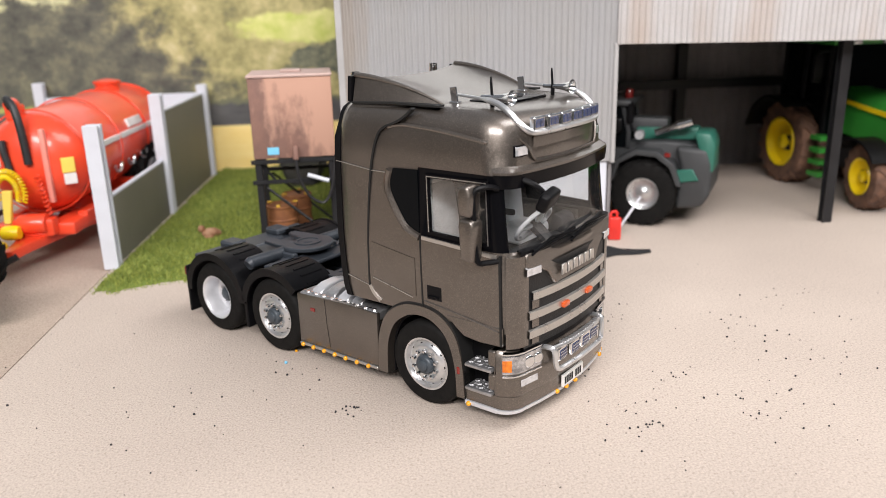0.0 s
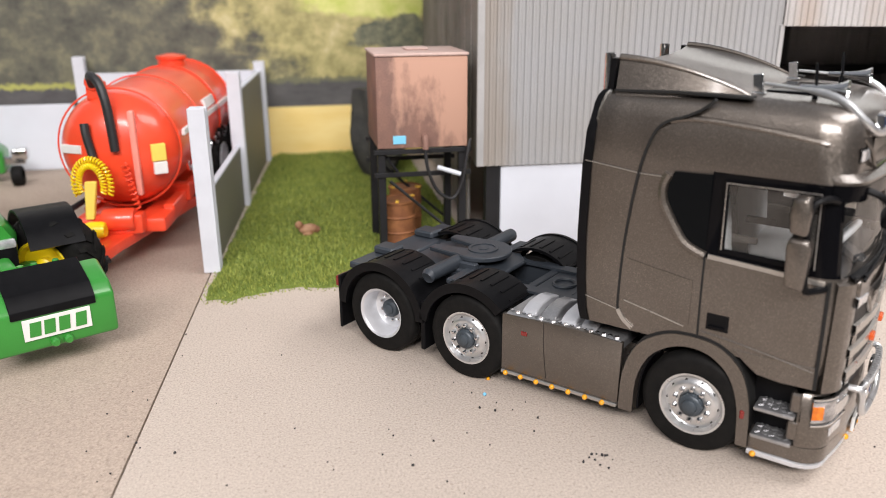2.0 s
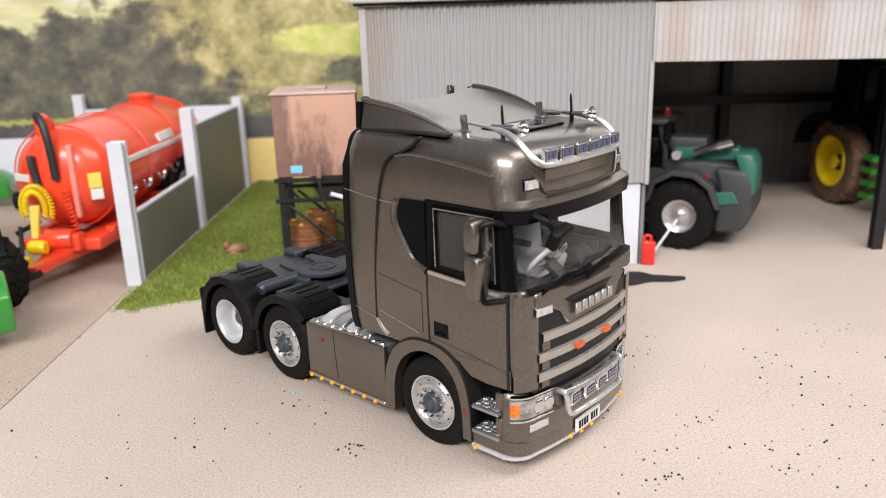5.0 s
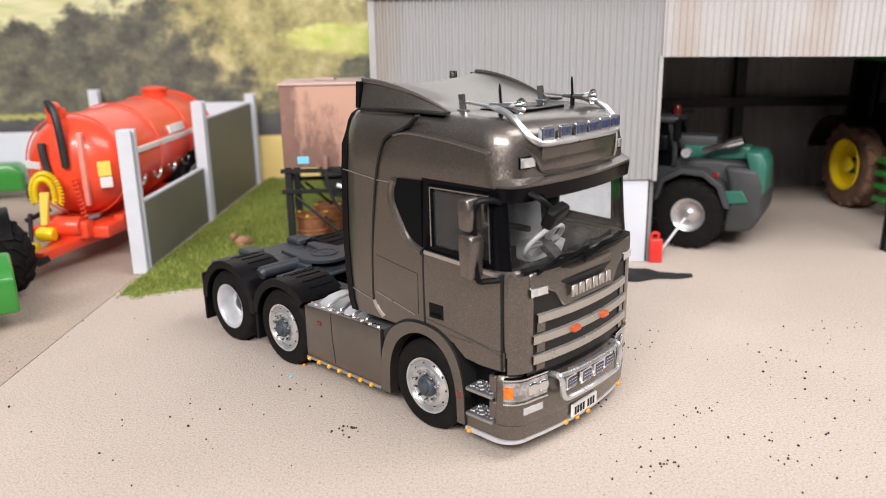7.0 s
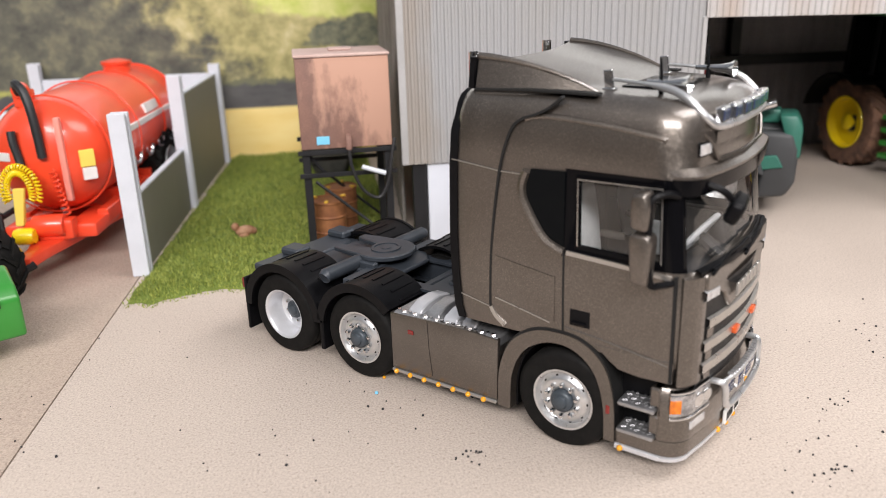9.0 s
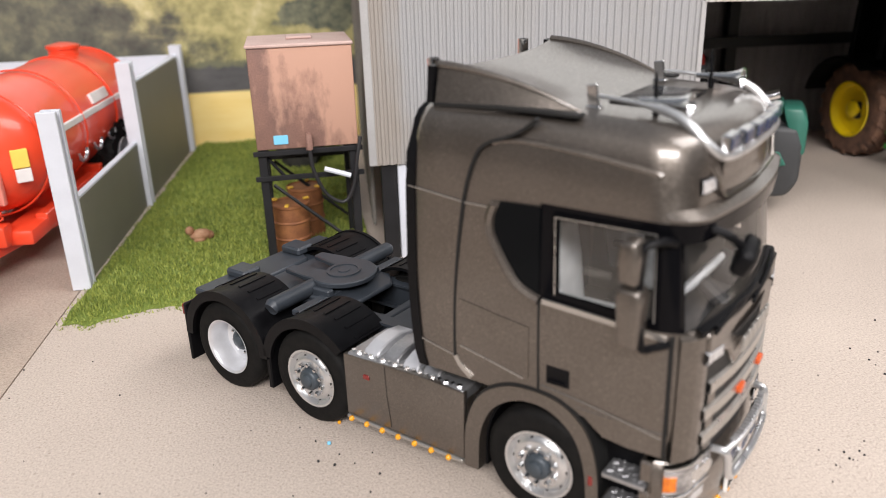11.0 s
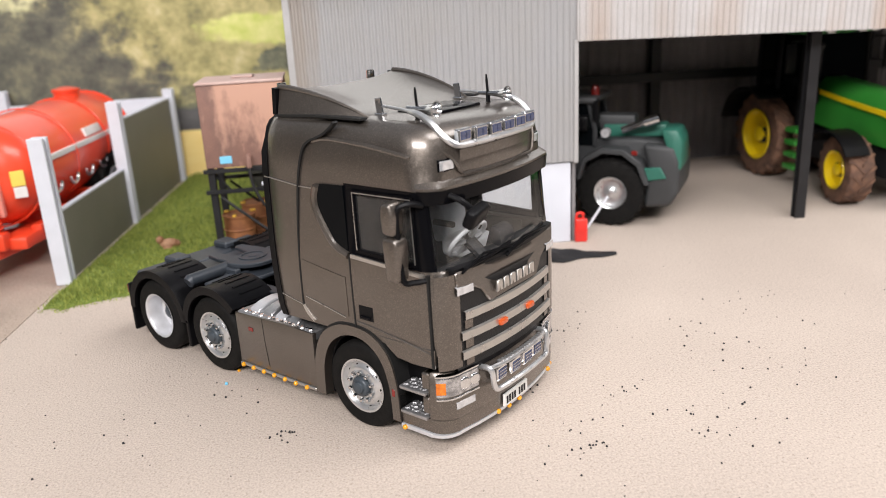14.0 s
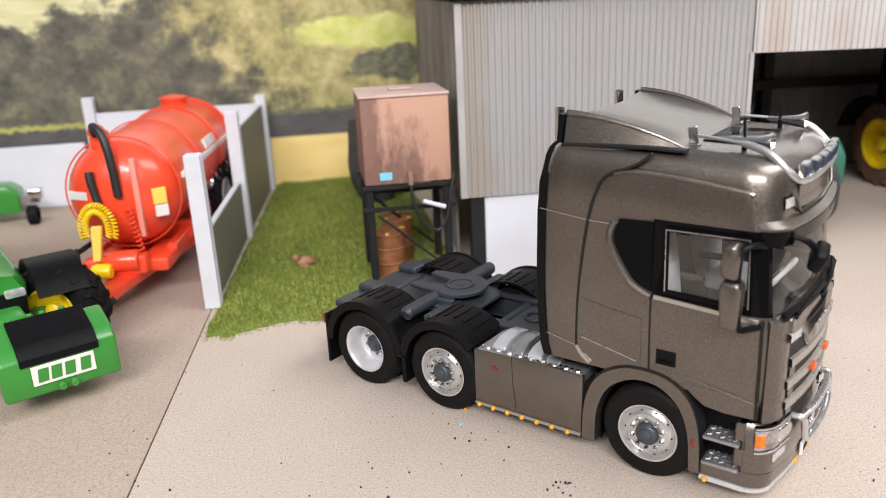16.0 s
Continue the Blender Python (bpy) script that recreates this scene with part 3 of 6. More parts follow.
tube(bm, smooth_line([(24, -4.5, 60), (25, -5, 50), (30, -4, 38), (38, -3, 33), (43, -3, 40), (46, -3, 55), (48, -2, 64)], 6), 0.9, 8)
part("hose", bm, HOSE, tank)
bm = B()
tube(bm, [(30, -5, 50.5), (42, -6, 46.5)], 1.2, 8)
part("hose_nozzle", bm, WHITEBOARD, tank, "white nozzle")


def drum(x, y, rz):
    t = thing("oil_drum", "rusty orange-brown drum with yellow flecks on its rim", "drum", mpose(x, y, 0, 0, 0, rz), "oil drums")
    bm = B()
    prof = [(9.2, 2.0), (9.7, 2.4), (9.7, 3.2), (9.2, 3.7), (9.2, 10.5), (9.8, 11.2), (9.2, 12), (9.2, 19), (9.8, 19.7), (9.2, 20.5), (9.2, 27), (9.8, 27.6), (9.8, 28.6), (9.2, 28.9), (8.9, 28.1), (0.4, 28.0)]
    lathe(bm, prof, 28, "z")
    part("barrel", bm, DRUM, t)
    for a in (20, 150, 260):
        bm = B()
        box(bm, -1.6, 1.6, -1, 1, 28.7, 29.9, 0.4, 1)
        part("rim_clip", bm, YELLOWRIM, t, m=mpose(8.6 * math.cos(radians(a)), 8.6 * math.sin(radians(a)), 0, 0, 0, a))
    return t


drum(-25, 484, 0), drum(-17, 512, 60)
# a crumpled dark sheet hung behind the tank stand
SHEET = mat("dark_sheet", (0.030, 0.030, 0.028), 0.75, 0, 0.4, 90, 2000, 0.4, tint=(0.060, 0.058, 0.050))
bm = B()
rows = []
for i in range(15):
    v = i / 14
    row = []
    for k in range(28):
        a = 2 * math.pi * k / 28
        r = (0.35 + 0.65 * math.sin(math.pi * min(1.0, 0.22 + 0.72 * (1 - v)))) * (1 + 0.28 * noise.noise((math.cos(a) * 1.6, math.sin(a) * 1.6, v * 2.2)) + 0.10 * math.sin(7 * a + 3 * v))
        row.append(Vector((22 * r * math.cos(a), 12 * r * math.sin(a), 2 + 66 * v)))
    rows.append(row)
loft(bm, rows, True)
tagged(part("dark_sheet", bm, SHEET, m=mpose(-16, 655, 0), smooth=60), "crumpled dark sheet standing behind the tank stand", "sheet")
# ---- the lorry tractor unit (x ahead, y to its left, from the middle of the front axle) ----
truck = thing("lorry", "bronze metallic three-axle lorry tractor unit model", "lorry", mpose(62.95, 292.9, 0, 0, 0, -45.97) @ Matrix.Diagonal((1, 1.08, 1, 1)))


def half_outline(xf, bow, hw, rf, stations, xr):
    """One side of a plan outline, from the rear to the middle of the front."""
    pts = [(max(x, xr), -hw) for x in stations if x < xf - bow - rf - 0.5]
    cx, cy = xf - bow - rf, -hw + rf
    for k in range(7):
        a = radians(-90 + 90 * k / 6)
        pts.append((cx + rf * math.cos(a), cy + rf * math.sin(a)))
    for k in range(1, 5):
        y = cy * (1 - k / 4)
        pts.append((xf - bow * (y / cy) ** 2, y))
    return pts


def ring(z, xr, xf, bow, hw, rf, rr, stations):
    side = half_outline(xf, bow, hw, rf, stations, xr)
    near = [(xr, -hw + rr), (xr + rr * 0.3, -hw + rr * 0.3), (xr + rr, -hw)] + side
    far = [(x, -y) for x, y in reversed(near[:-1])]
    return [Vector((x, y, z)) for x, y in near + far]


def wrap(bm, z0, z1, y_to, push, thick, y_from=None, taper=0.0, hw=33.0, rf=7.5, xf=41.0):
    """A bar bent round the cab front; y_to is where it ends on the near side."""
    q = [(x, y) for x, y in half_outline(xf, 3, hw, rf, (), 0)]
    fine = []
    for (xa, ya), (xb, yb) in zip(q, q[1:]):
        fine += [(xa + (xb - xa) * k / 4, ya + (yb - ya) * k / 4) for k in range(4)]
    fine.append(q[-1])
    fine += [(x, -y) for x, y in reversed(fine[:-1])]
    lo, hi = y_to if isinstance(y_to, tuple) else (y_to, -y_to)
    pts = [p for p in fine if lo - 1e-6 <= p[1] <= hi + 1e-6]
    rows = []
    for off, z in ((push - thick, z0), (push, z0 + taper), (push, z1 - taper), (push - thick, z1)):
        row = []
        for i, (x, y) in enumerate(pts):
            a, b = pts[max(i - 1, 0)], pts[min(i + 1, len(pts) - 1)]
            d = Vector((b[0] - a[0], b[1] - a[1])).normalized()
            row.append(Vector((x + d.y * off, y - d.x * off, z)))
        rows.append(row)
    loft(bm, rows + [rows[0]], False, closed=False)
    return bm


# cab shell
ST = (-30, -23, -12, -1, 3, 28)
LEVELS = [  # z, rear, front, bow, half width, front corner, rear corner
    (35.5, -37.5, 40.5, 3, 32.6, 7.5, 2), (40, -38.5, 41, 3, 33, 7.5, 2), (50, -39.3, 41, 3, 33.1, 7.5, 2), (60, -39.7, 40.6, 3, 33.1, 7.5, 2),
    (64.2, -39.8, 40, 3, 33, 7.5, 2), (66.5, -39.8, 39.7, 3, 33, 7.5, 2), (87, -39.6, 37.5, 3, 32.6, 6.4, 2), (89.5, -39.4, 37.2, 3, 32.6, 6.2, 2),
    (91, -39.2, 38.0, 3, 32.6, 9.0, 2), (97, -38.9, 37.8, 3, 32.4, 9.6, 2), (102, -38.4, 37.3, 3, 31.8, 9.6, 2.5), (105.4, -38.0, 36.6, 3, 31.0, 9.4, 3),
    (107.6, -37.6, 35.2, 3, 29.8, 9, 3.6), (109.0, -37.0, 32.4, 2.6, 27.8, 8.5, 4), (109.8, -36, 28.5, 2.2, 25.0, 8, 5)]




def roof_slope(p):
    """The roof falls a little towards the windscreen."""
    k = min(1.0, max(0.0, (p.z - 95) / 10.0))
    return Vector((p.x, p.y, p.z + k * (0.6 - 1.7 * max(0.0, p.x + 5) / 40.0)))


rings = []
for z, xr, xf, bow, hw, rf, rr in LEVELS:
    lim = xf - bow - rf - 0.6
    k = min(1.0, (lim) / 28.0)
    rings.append(ring(z, xr, xf, bow, hw, rf, rr, [x if x <= 3 else x * k - 0.01 for x in ST]))
rings = [[roof_slope(p) for p in r] for r in rings]
N = len(rings[0])
NH = (N + 1) // 2          # columns of one side


def mirrored(k):
    return k if k < NH - 1 else N - 2 - k


def cab_skip(i, k):
    z0, z1, c = LEVELS[i][0], LEVELS[i + 1][0], mirrored(k)
    if k == N - 1:
        return False
    if 66 <= z0 and z1 <= 87.5 and c == 7:                # door windows, between x 3 and 28
        return True
    return 64 <= z0 and z1 <= 90 and c >= 12              # windscreen


def cab_paint(i, k):
    z0, z1, c = LEVELS[i][0], LEVELS[i + 1][0], mirrored(k)
    if k == N - 1:
        return 1
    return 1 if 64 <= z0 and z1 <= 90 and c >= 6 else 0


bm = B()
loft(bm, rings, True, 0, cab_skip, cab_paint)
cab = part("cab_shell", bm, [PAINT, GLOSSBLACK], truck, smooth=40)
sol = cab.modifiers.new("wall", "SOLIDIFY")
sol.thickness, sol.offset = 0.0010, -1.0
sol.material_offset = 0

# black seal round the rear edge of the cab
bm = B()
rear = [(z, xr, hw) for z, xr, xf, bow, hw, rf, rr in LEVELS]
loft(bm, [[Vector((xr - 1.3, s * (hw + 0.25 - c), z)) if u == 0 else Vector((xr + 1.6, s * (hw + 0.3 - c), z)) for u, s in ((0, -1), (0, 1), (1, 1), (1, -1))]
          for z, xr, hw in rear for c in (0.0 if z < 100 else 1.2,)], True)
part("rear_panel", bm, BLACK, truck, "black rear cab panel")


def both(draw, name, material, label="", far=True, smooth=35):
    """Builds a part on the near side and, mirrored, on the far side."""
    for s in ((1, -1) if far else (1,)):
        bm = B()
        draw(bm)
        if s < 0:
            bmesh.ops.scale(bm, vec=(1, -1, 1), verts=bm.verts)
            bmesh.ops.reverse_faces(bm, faces=bm.faces)
        part(name, bm, material, truck, label, smooth).visible_shadow = material is not WINDOW


# side windows and their surrounds
QUARTER = [(-0.8, 88.6), (-11.8, 88.2)] + smooth_line([(-13.2, 84), (-13.2, 80.6), (-11.6, 77), (-7.6, 70.6), (-5.2, 68.2), (-0.8, 66.2)], 3)
both(lambda bm: prism(bm, [tuple(p) for p in QUARTER], "y", -33.25, -32.4), "quarter_window", DARKGLASS, "black quarter window")
both(lambda bm: tube(bm, [Vector((x, -32.9, z)) for x, z in smooth_line([(-13.4, 87.4), (-14.7, 84), (-14.6, 80.2), (-12.8, 76), (-8.8, 69.6), (-5.8, 66.8), (-0.8, 64.7)], 5)], 1.45, 8), "window_moulding", PAINT)
both(lambda bm: ribbon(bm, [(0.2, 64.8), (16, 63.9), (31.5, 62.8)], 1.3, "y", -33.6, -32.6), "belt_trim", TRIM, "bright belt trim")
both(lambda bm: (band(bm, [(2.5, 87.6), (28.6, 87.9), (29.4, 65.2), (2.8, 66.4), (2.5, 87.6)], [(3.9, 86.4), (27.2, 86.6), (27.8, 66.6), (4.2, 67.6), (3.9, 86.4)], "y", -33.35, -32.2)), "door_window_frame", GLOSSBLACK)
both(lambda bm: ribbon(bm, [(3.6, 67.4), (3.3, 86.9), (27.6, 87.1), (28.4, 66.3)], 0.35, "y", -33.5, -33.2), "window_seal", TRIM, "thin bright window seal")
both(lambda bm: prism(bm, [(3, 66.5), (3, 87), (28, 87), (28, 66.5)], "y", -32.5, -32.3), "door_window", WINDOW, "clear door window", smooth=0)
# windscreen
bm = B()
scr = [(64.2, 39.8, 32.8), (72, 39.0, 32.6), (80, 38.1, 32.5), (89.5, 37.0, 32.4)]
loft(bm, [[Vector((x, y, z)) for x, y in (lambda q: q[len(q) - 8:] + [(a, -b) for a, b in reversed(q[len(q) - 8:-1])])(half_outline(xf, 3, hw, 7.0, (), 0))] for z, xf, hw in scr], False, closed=False)
part("windscreen", bm, WINDOW, truck, "clear windscreen").visible_shadow = False

# shut lines
SEAM_LINE = smooth_line([(-2.5, 109.2), (-4.5, 107.4), (-7.5, 105.4), (-11.5, 103.6), (-15, 102.4), (-18.4, 99.4), (-21.6, 91), (-23.8, 79), (-25.6, 62), (-26.2, 46), (-26, 41.5)], 5)
both(lambda bm: ribbon(bm, SEAM_LINE, 0.75, "y", -33.22, -31.2), "shut_line", SEAM)
both(lambda bm: ribbon(bm, smooth_line([(-26, 42), (-24.2, 39.2), (-21, 36.6)], 4), 1.3, "y", -33.3, -32.2), "lower_edge_trim", TRIM, "bright lower edge")
both(lambda bm: ribbon(bm, [(-0.8, 66), (-0.7, 50), (-0.5, 38)], 0.6, "y", -33.22, -32.0), "shut_line", SEAM)
both(lambda bm: ribbon(bm, smooth_line([(32.6, 63.4), (32.8, 50), (33.0, 31.4)], 3), 0.9, "y", -33.2, -30.0), "shut_line", SEAM)
both(lambda bm: ribbon(bm, [(-39.8, 88.2), (-25, 86.6), (-22.6, 86.3), (-13, 86.2)], 0.22, "y", -33.12, -32.4), "panel_line", TRIM)
both(lambda bm: ribbon(bm, [(-39, 44.6), (-26.6, 42)], 0.22, "y", -33.28, -32.4), "panel_line", TRIM)
both(lambda bm: ribbon(bm, smooth_line([(-24.2, 59.4), (-14, 57.8), (-4.6, 56.4), (-3.6, 55.4), (-3.6, 42)], 3), 0.26, "y", -33.3, -32.6), "locker_line", PAINT)
both(lambda bm: ribbon(bm, [(-24.2, 45.5), (-14, 43.4), (-5, 41.4)], 0.26, "y", -33.3, -32.6), "locker_line", TRIM)
both(lambda bm: tube(bm, [Vector((x, -31.4, z)) for x, z in smooth_line([(-14.6, 102.2), (-8, 103.4), (8, 102.4), (25, 100.2), (26.6, 99.6)], 4)], 0.9, 8), "side_crease", PAINT)
both(lambda bm: tube(bm, [Vector((x, -32.95, z)) for x, z in smooth_line([(0.2, 41.0), (10, 40.0), (22, 38.2), (32, 36.4)], 3)], 0.42, 6), "door_crease", PAINT)
both(lambda bm: (box(bm, 1.6, 8.2, -33.25, -32.5, 42.2, 47.6, 0.25, 1)), "handle_recess", BLACK, "black door handle recess")
both(lambda bm: (box(bm, 2.4, 7.2, -33.9, -33.2, 43.0, 44.0, 0.25, 1)), "door_handle", GLOSSBLACK)

# roof: side ribs, hatch, deflector
for y in (-23, -20.5, -18, 18, 20.5, 23):
    bm = B()
    tube(bm, [(5, y, 109.3), (18, y, 108.6), (26, y, 107.7 if abs(y) < 22 else 107.2)], 0.55, 6)
    part("roof_rib", bm, PAINT, truck)
bm = B()
prism(bm, [(5, -12), (21, -12), (21, 12), (5, 12)], "z", 108.3, 110.2, 0.4, 2)
part("roof_hatch", bm, GLOSSBLACK, truck, "dark glass roof hatch")
bm = B()
NX, NY = 16, 24


def deflector_z(u, v):
    s = 1 - u
    middle = 7.2 * s ** 0.9
    wing = 9.4 * (1 - (1 - s) ** 1.7) ** 0.9
    return 109.6 + middle + (wing - middle) * abs(v) ** 3.0


top = [[Vector((-33.0 + 38.0 * i / NX, (-1 + 2 * j / NY) * (27.6 - 2.6 * (i / NX) ** 2), deflector_z(i / NX, -1 + 2 * j / NY))) for j in range(NY + 1)] for i in range(NX + 1)]
tv = [[bm.verts.new(p) for p in r] for r in top]
bv = [[bm.verts.new(Vector((p.x, p.y * 1.09, 107.4 if abs(j - NY / 2) > NY / 2 - 1 else min(p.z - 1.0, 109.4)))) for j, p in enumerate(r)] for r in top]
for i in range(NX):
    for j in range(NY):
        bm.faces.new((tv[i][j], tv[i + 1][j], tv[i + 1][j + 1], tv[i][j + 1]))
        bm.faces.new((bv[i][j], bv[i][j + 1], bv[i + 1][j + 1], bv[i + 1][j]))
    bm.faces.new((tv[i][0], bv[i][0], bv[i + 1][0], tv[i + 1][0]))
    bm.faces.new((tv[i][NY], tv[i + 1][NY], bv[i + 1][NY], bv[i][NY]))
for j in range(NY):
    bm.faces.new((tv[0][j], tv[0][j + 1], bv[0][j + 1], bv[0][j]))
    bm.faces.new((tv[NX][j], bv[NX][j], bv[NX][j + 1], tv[NX][j + 1]))
bmesh.ops.recalc_face_normals(bm, faces=bm.faces)
part("air_deflector", bm, PAINT, truck, "curved roof air deflector", smooth=50)
for j in (0, NY):
    bm = B()
    tube(bm, [r[j] for r in top], [1.0 - 0.6 * i / NX for i in range(NX + 1)], 8)
    part("deflector_crest", bm, PAINT, truck)
bm = B()
ribbon(bm, [(-34.9, 109.6), (-34.1, 118.7)], 1.8, "y", -29.4, -26.5)
ribbon(bm, [(-34.9, 109.6), (-34.1, 118.7)], 1.8, "y", 26.5, 29.4)
box(bm, -35.0, -33.4, -26, 26, 109, 115.6)
part("deflector_seal", bm, BLACK, truck)
both(lambda bm: ribbon(bm, [(-33, 109.5), (-14, 110.2), (6.5, 110.0)], 0.7, "y", -30.4, -27.0), "deflector_gap", SEAM)
for y in (-27.0, 25.5):
    bm = B()
    lathe(bm, [(1.6, 30), (1.6, 119.5), (1.25, 119.5), (1.25, 112)], 16, "z", (-38.8, y * 0.82, 0))
    part("exhaust_stack", bm, CHROME, truck, "chrome exhaust stack")

# sun visor
bm = B()
vis = half_outline(40.4, 3, 32.7, 7.5, (29.5,), 0)
vin = half_outline(36.5, 3, 31.5, 6.0, (27.5,), 0)
vo = vis + [(x, -y) for x, y in reversed(vis[:-1])]
vi = vin + [(x, -y) for x, y in reversed(vin[:-1])]
loft(bm, [[Vector((x, y, z)) for x, y in o] for o, z in ((vi, 89.6), (vo, 89.9), (vo, 90.7), (vi, 92.6), (vi, 89.6))], False, closed=False)
part("sun_visor", bm, PAINT, truck, "painted sun visor lip")
bm = B()
loft(bm, [[Vector((x + d, y * (1 + d * 0.01), z)) for x, y in o] for o, z, d in ((vi, 89.7, 0), (vo, 89.8, 0.15), (vo, 85.4, -0.3), (vi, 85.0, 0))], False, closed=False)
part("visor_underside", bm, GLOSSBLACK, truck, "dark visor underside")


def front_x(y, z=50):
    base = 41.0 if z < 62 else 38.0
    return base - 3 * min(1.0, abs(y) / 25.5) ** 2


def front_plate(bm, pts, x0, x1, bev=0.2):
    prism(bm, pts, "x", x0, x1, bev, 1)


# upper front lamps and dark panel over the visor
both(lambda bm: wrap(bm, 94.2, 99.0, (-27.2, -20.4), 0.2, 1.2, taper=0.5, hw=32.5, rf=9.6, xf=37.7), "lamp_surround", GLOSSBLACK)
both(lambda bm: wrap(bm, 94.7, 98.5, (-26.6, -21.2), 0.5, 1.0, taper=0.6, hw=32.5, rf=9.6, xf=37.7), "roof_lamp", LAMPLENS, "clear marker lamp in the roof front")
bm = B()
wrap(bm, 93.2, 101.0, -19.6, 0.35, 0.8, taper=0.6, hw=32.5, rf=9.6, xf=37.4)
part("roof_front_panel", bm, PAINT, truck)

# raised crease round the recessed roof front
bm = B()
tube(bm, [(front_x(y, 95) + dx, y, z) for y, z, dx in ((-26.4, 103.6, -3.0), (-21.4, 97.6, -0.2), (-19.8, 94.2, 0.2), (-18.4, 92.9, 0.3), (0, 92.7, 0.2), (18.4, 92.9, 0.3), (19.8, 94.2, 0.2), (21.4, 97.6, -0.2), (26.4, 103.6, -3.0))], 0.55, 6)
part("roof_front_crease", bm, PAINT, truck)

# grille
bm = B()
near = [(x, y) for x, y in half_outline(40.6, 3, 33, 7.5, (), 0) if y > -28]
sheet = near + [(x, -y) for x, y in reversed(near[:-1])]
loft(bm, [[Vector((x + 0.9, y, z)) for x, y in sheet] for z in (29.5, 36, 44, 52, 58)], False, closed=False)
part("grille_mesh", bm, MESH, truck, "black grille mesh")


for z0, z1, e in ((46.0, 49.6, 24.6), (39.2, 42.8, 25.6), (32.4, 36.0, 25.6)):
    bm = B()
    wrap(bm, z0, z1, -e, 1.5, 1.8, taper=0.5)
    part("grille_bar", bm, TRIM, truck, "silver-bronze grille bar")
both(lambda bm: wrap(bm, 30.2, 63.4, (-32.0, -25.2), 0.9, 1.4, taper=0.5), "corner_panel", PAINT, "painted corner air panel")
for s in (-1, 1):
    for z0, z1 in ((43.0, 46.3), (36.2, 39.5), (30.2, 32.7)):
        bm = B()
        wrap(bm, z0, z1, (-25.2, -19.5) if s < 0 else (19.5, 25.2), 1.0, 1.2, taper=0.2)
        part("grille_end", bm, PAINT, truck)
bm = B()
front_plate(bm, [(-27.5, 63.4), (27.5, 63.4), (27.2, 58.4), (21, 57.2), (17, 55), (13.5, 49.6), (-13.5, 49.6), (-17, 55), (-21, 57.2), (-27.2, 58.4)], 38.2, 42.4, 0.5)
for v in bm.verts:
    v.co.x -= 3.0 * (abs(v.co.y) / 27.5) ** 2
part("front_panel", bm, PAINT, truck, "painted badge panel")
for i in range(6):
    bm = B()
    y = -11.4 + i * 3.7
    w = 3.1
    prism(bm, [(y, 52.2), (y + w * 0.35, 52.2), (y + w * 0.5, 53.6), (y + w * 0.65, 52.2), (y + w, 52.2), (y + w * 0.95, 56.0), (y + 0.3, 56.0)], "x", 42.2, 43.0, 0.15, 1)
    part("badge_block", bm, TRIM, truck, "plain silver badge block")
both(lambda bm: wrap(bm, 55.2, 59.0, (-27.8, -19.6), 1.9, 1.8, taper=0.7), "upper_lamp", LAMPLENS, "small clear upper lamp")
for y in (-8.2, 7.6):
    bm = B()
    box(bm, 41.8, 43.4, y - 2.0, y + 2.0, 39.6, 41.6, 0.5, 2)
    part("grille_marker", bm, ORANGELENS, truck, "small orange-red grille marker")
bm = B()
wrap(bm, 27.5, 30.4, -27, 0.0, 1.6)
part("grille_gap", bm, BLACK, truck)

# wipers and scuttle
bm = B()
wrap(bm, 62.6, 64.8, -29, 0.9, 2.0, taper=0.5)
part("scuttle", bm, BLACK, truck, "black scuttle strip")
for y0, y1 in ((-24, -2), (-4, 20)):
    bm = B()
    pts = [(front_x(y0) + 1.2, y0, 63.6), (front_x((y0 + y1) / 2) + 1.2, (y0 + y1) / 2, 65.4), (front_x(y1) + 0.6, y1, 66.6)]
    tube(bm, pts, 0.7, 6)
    tube(bm, [(front_x(y0) + 1.4, y0 - 1, 62.8), (front_x(y0 + 7) + 1.6, y0 + 8, 66.8), (front_x(y1) + 1.2, y1 + 1, 65.6)], 0.5, 6)
    part("wiper", bm, BLACK, truck)

# bumper, headlamps, steps
bm = B()
loft(bm, [ring(z, xr, xf, 3, hw, 7.0, 1.0, (19,)) for z, xr, xf, hw in ((6.4, 17.2, 40.2, 31.8), (7.4, 17, 41.0, 32.8), (11.0, 17, 41.2, 33), (12.2, 17.4, 41.2, 32.8))], True)
part("lower_bumper", bm, PAINT, truck)
bm = B()
loft(bm, [ring(z, 29.5, xf, 3, hw, 7.6, 1.0, ()) for z, xf, hw in ((12.0, 41.2, 32.7), (13.5, 41.6, 33.0), (20.5, 41.4, 33.0), (27.5, 40.2, 32.8), (29.0, 39.2, 32))], True)
part("bumper", bm, PAINT, truck)
bm = B()
wrap(bm, 5.6, 7.2, -33, 0.5, 2.0, taper=0.3, rf=7.0, hw=32.9, xf=40.6)
box(bm, 17.5, 31.2, -33.4, -32.2, 5.6, 7.2, 0.2, 1)
part("bumper_strip", bm, RIMWHITE, truck, "pale light strip under the bumper")
q = [(19.5, -33.6), (31.8, -31.2), (37.4, -23.6), (40.6, -9.6), (41.3, -4.4), (41.5, 1.6), (38.6, 25.0), (36.6, 29.2)]
for x, y in q:
    bm = B()
    bmesh.ops.create_uvsphere(bm, u_segments=12, v_segments=8, radius=0.95)
    part("marker_lamp", bm, AMBER, truck, "small amber marker lamp", m=mpose(x, y, 6.3))
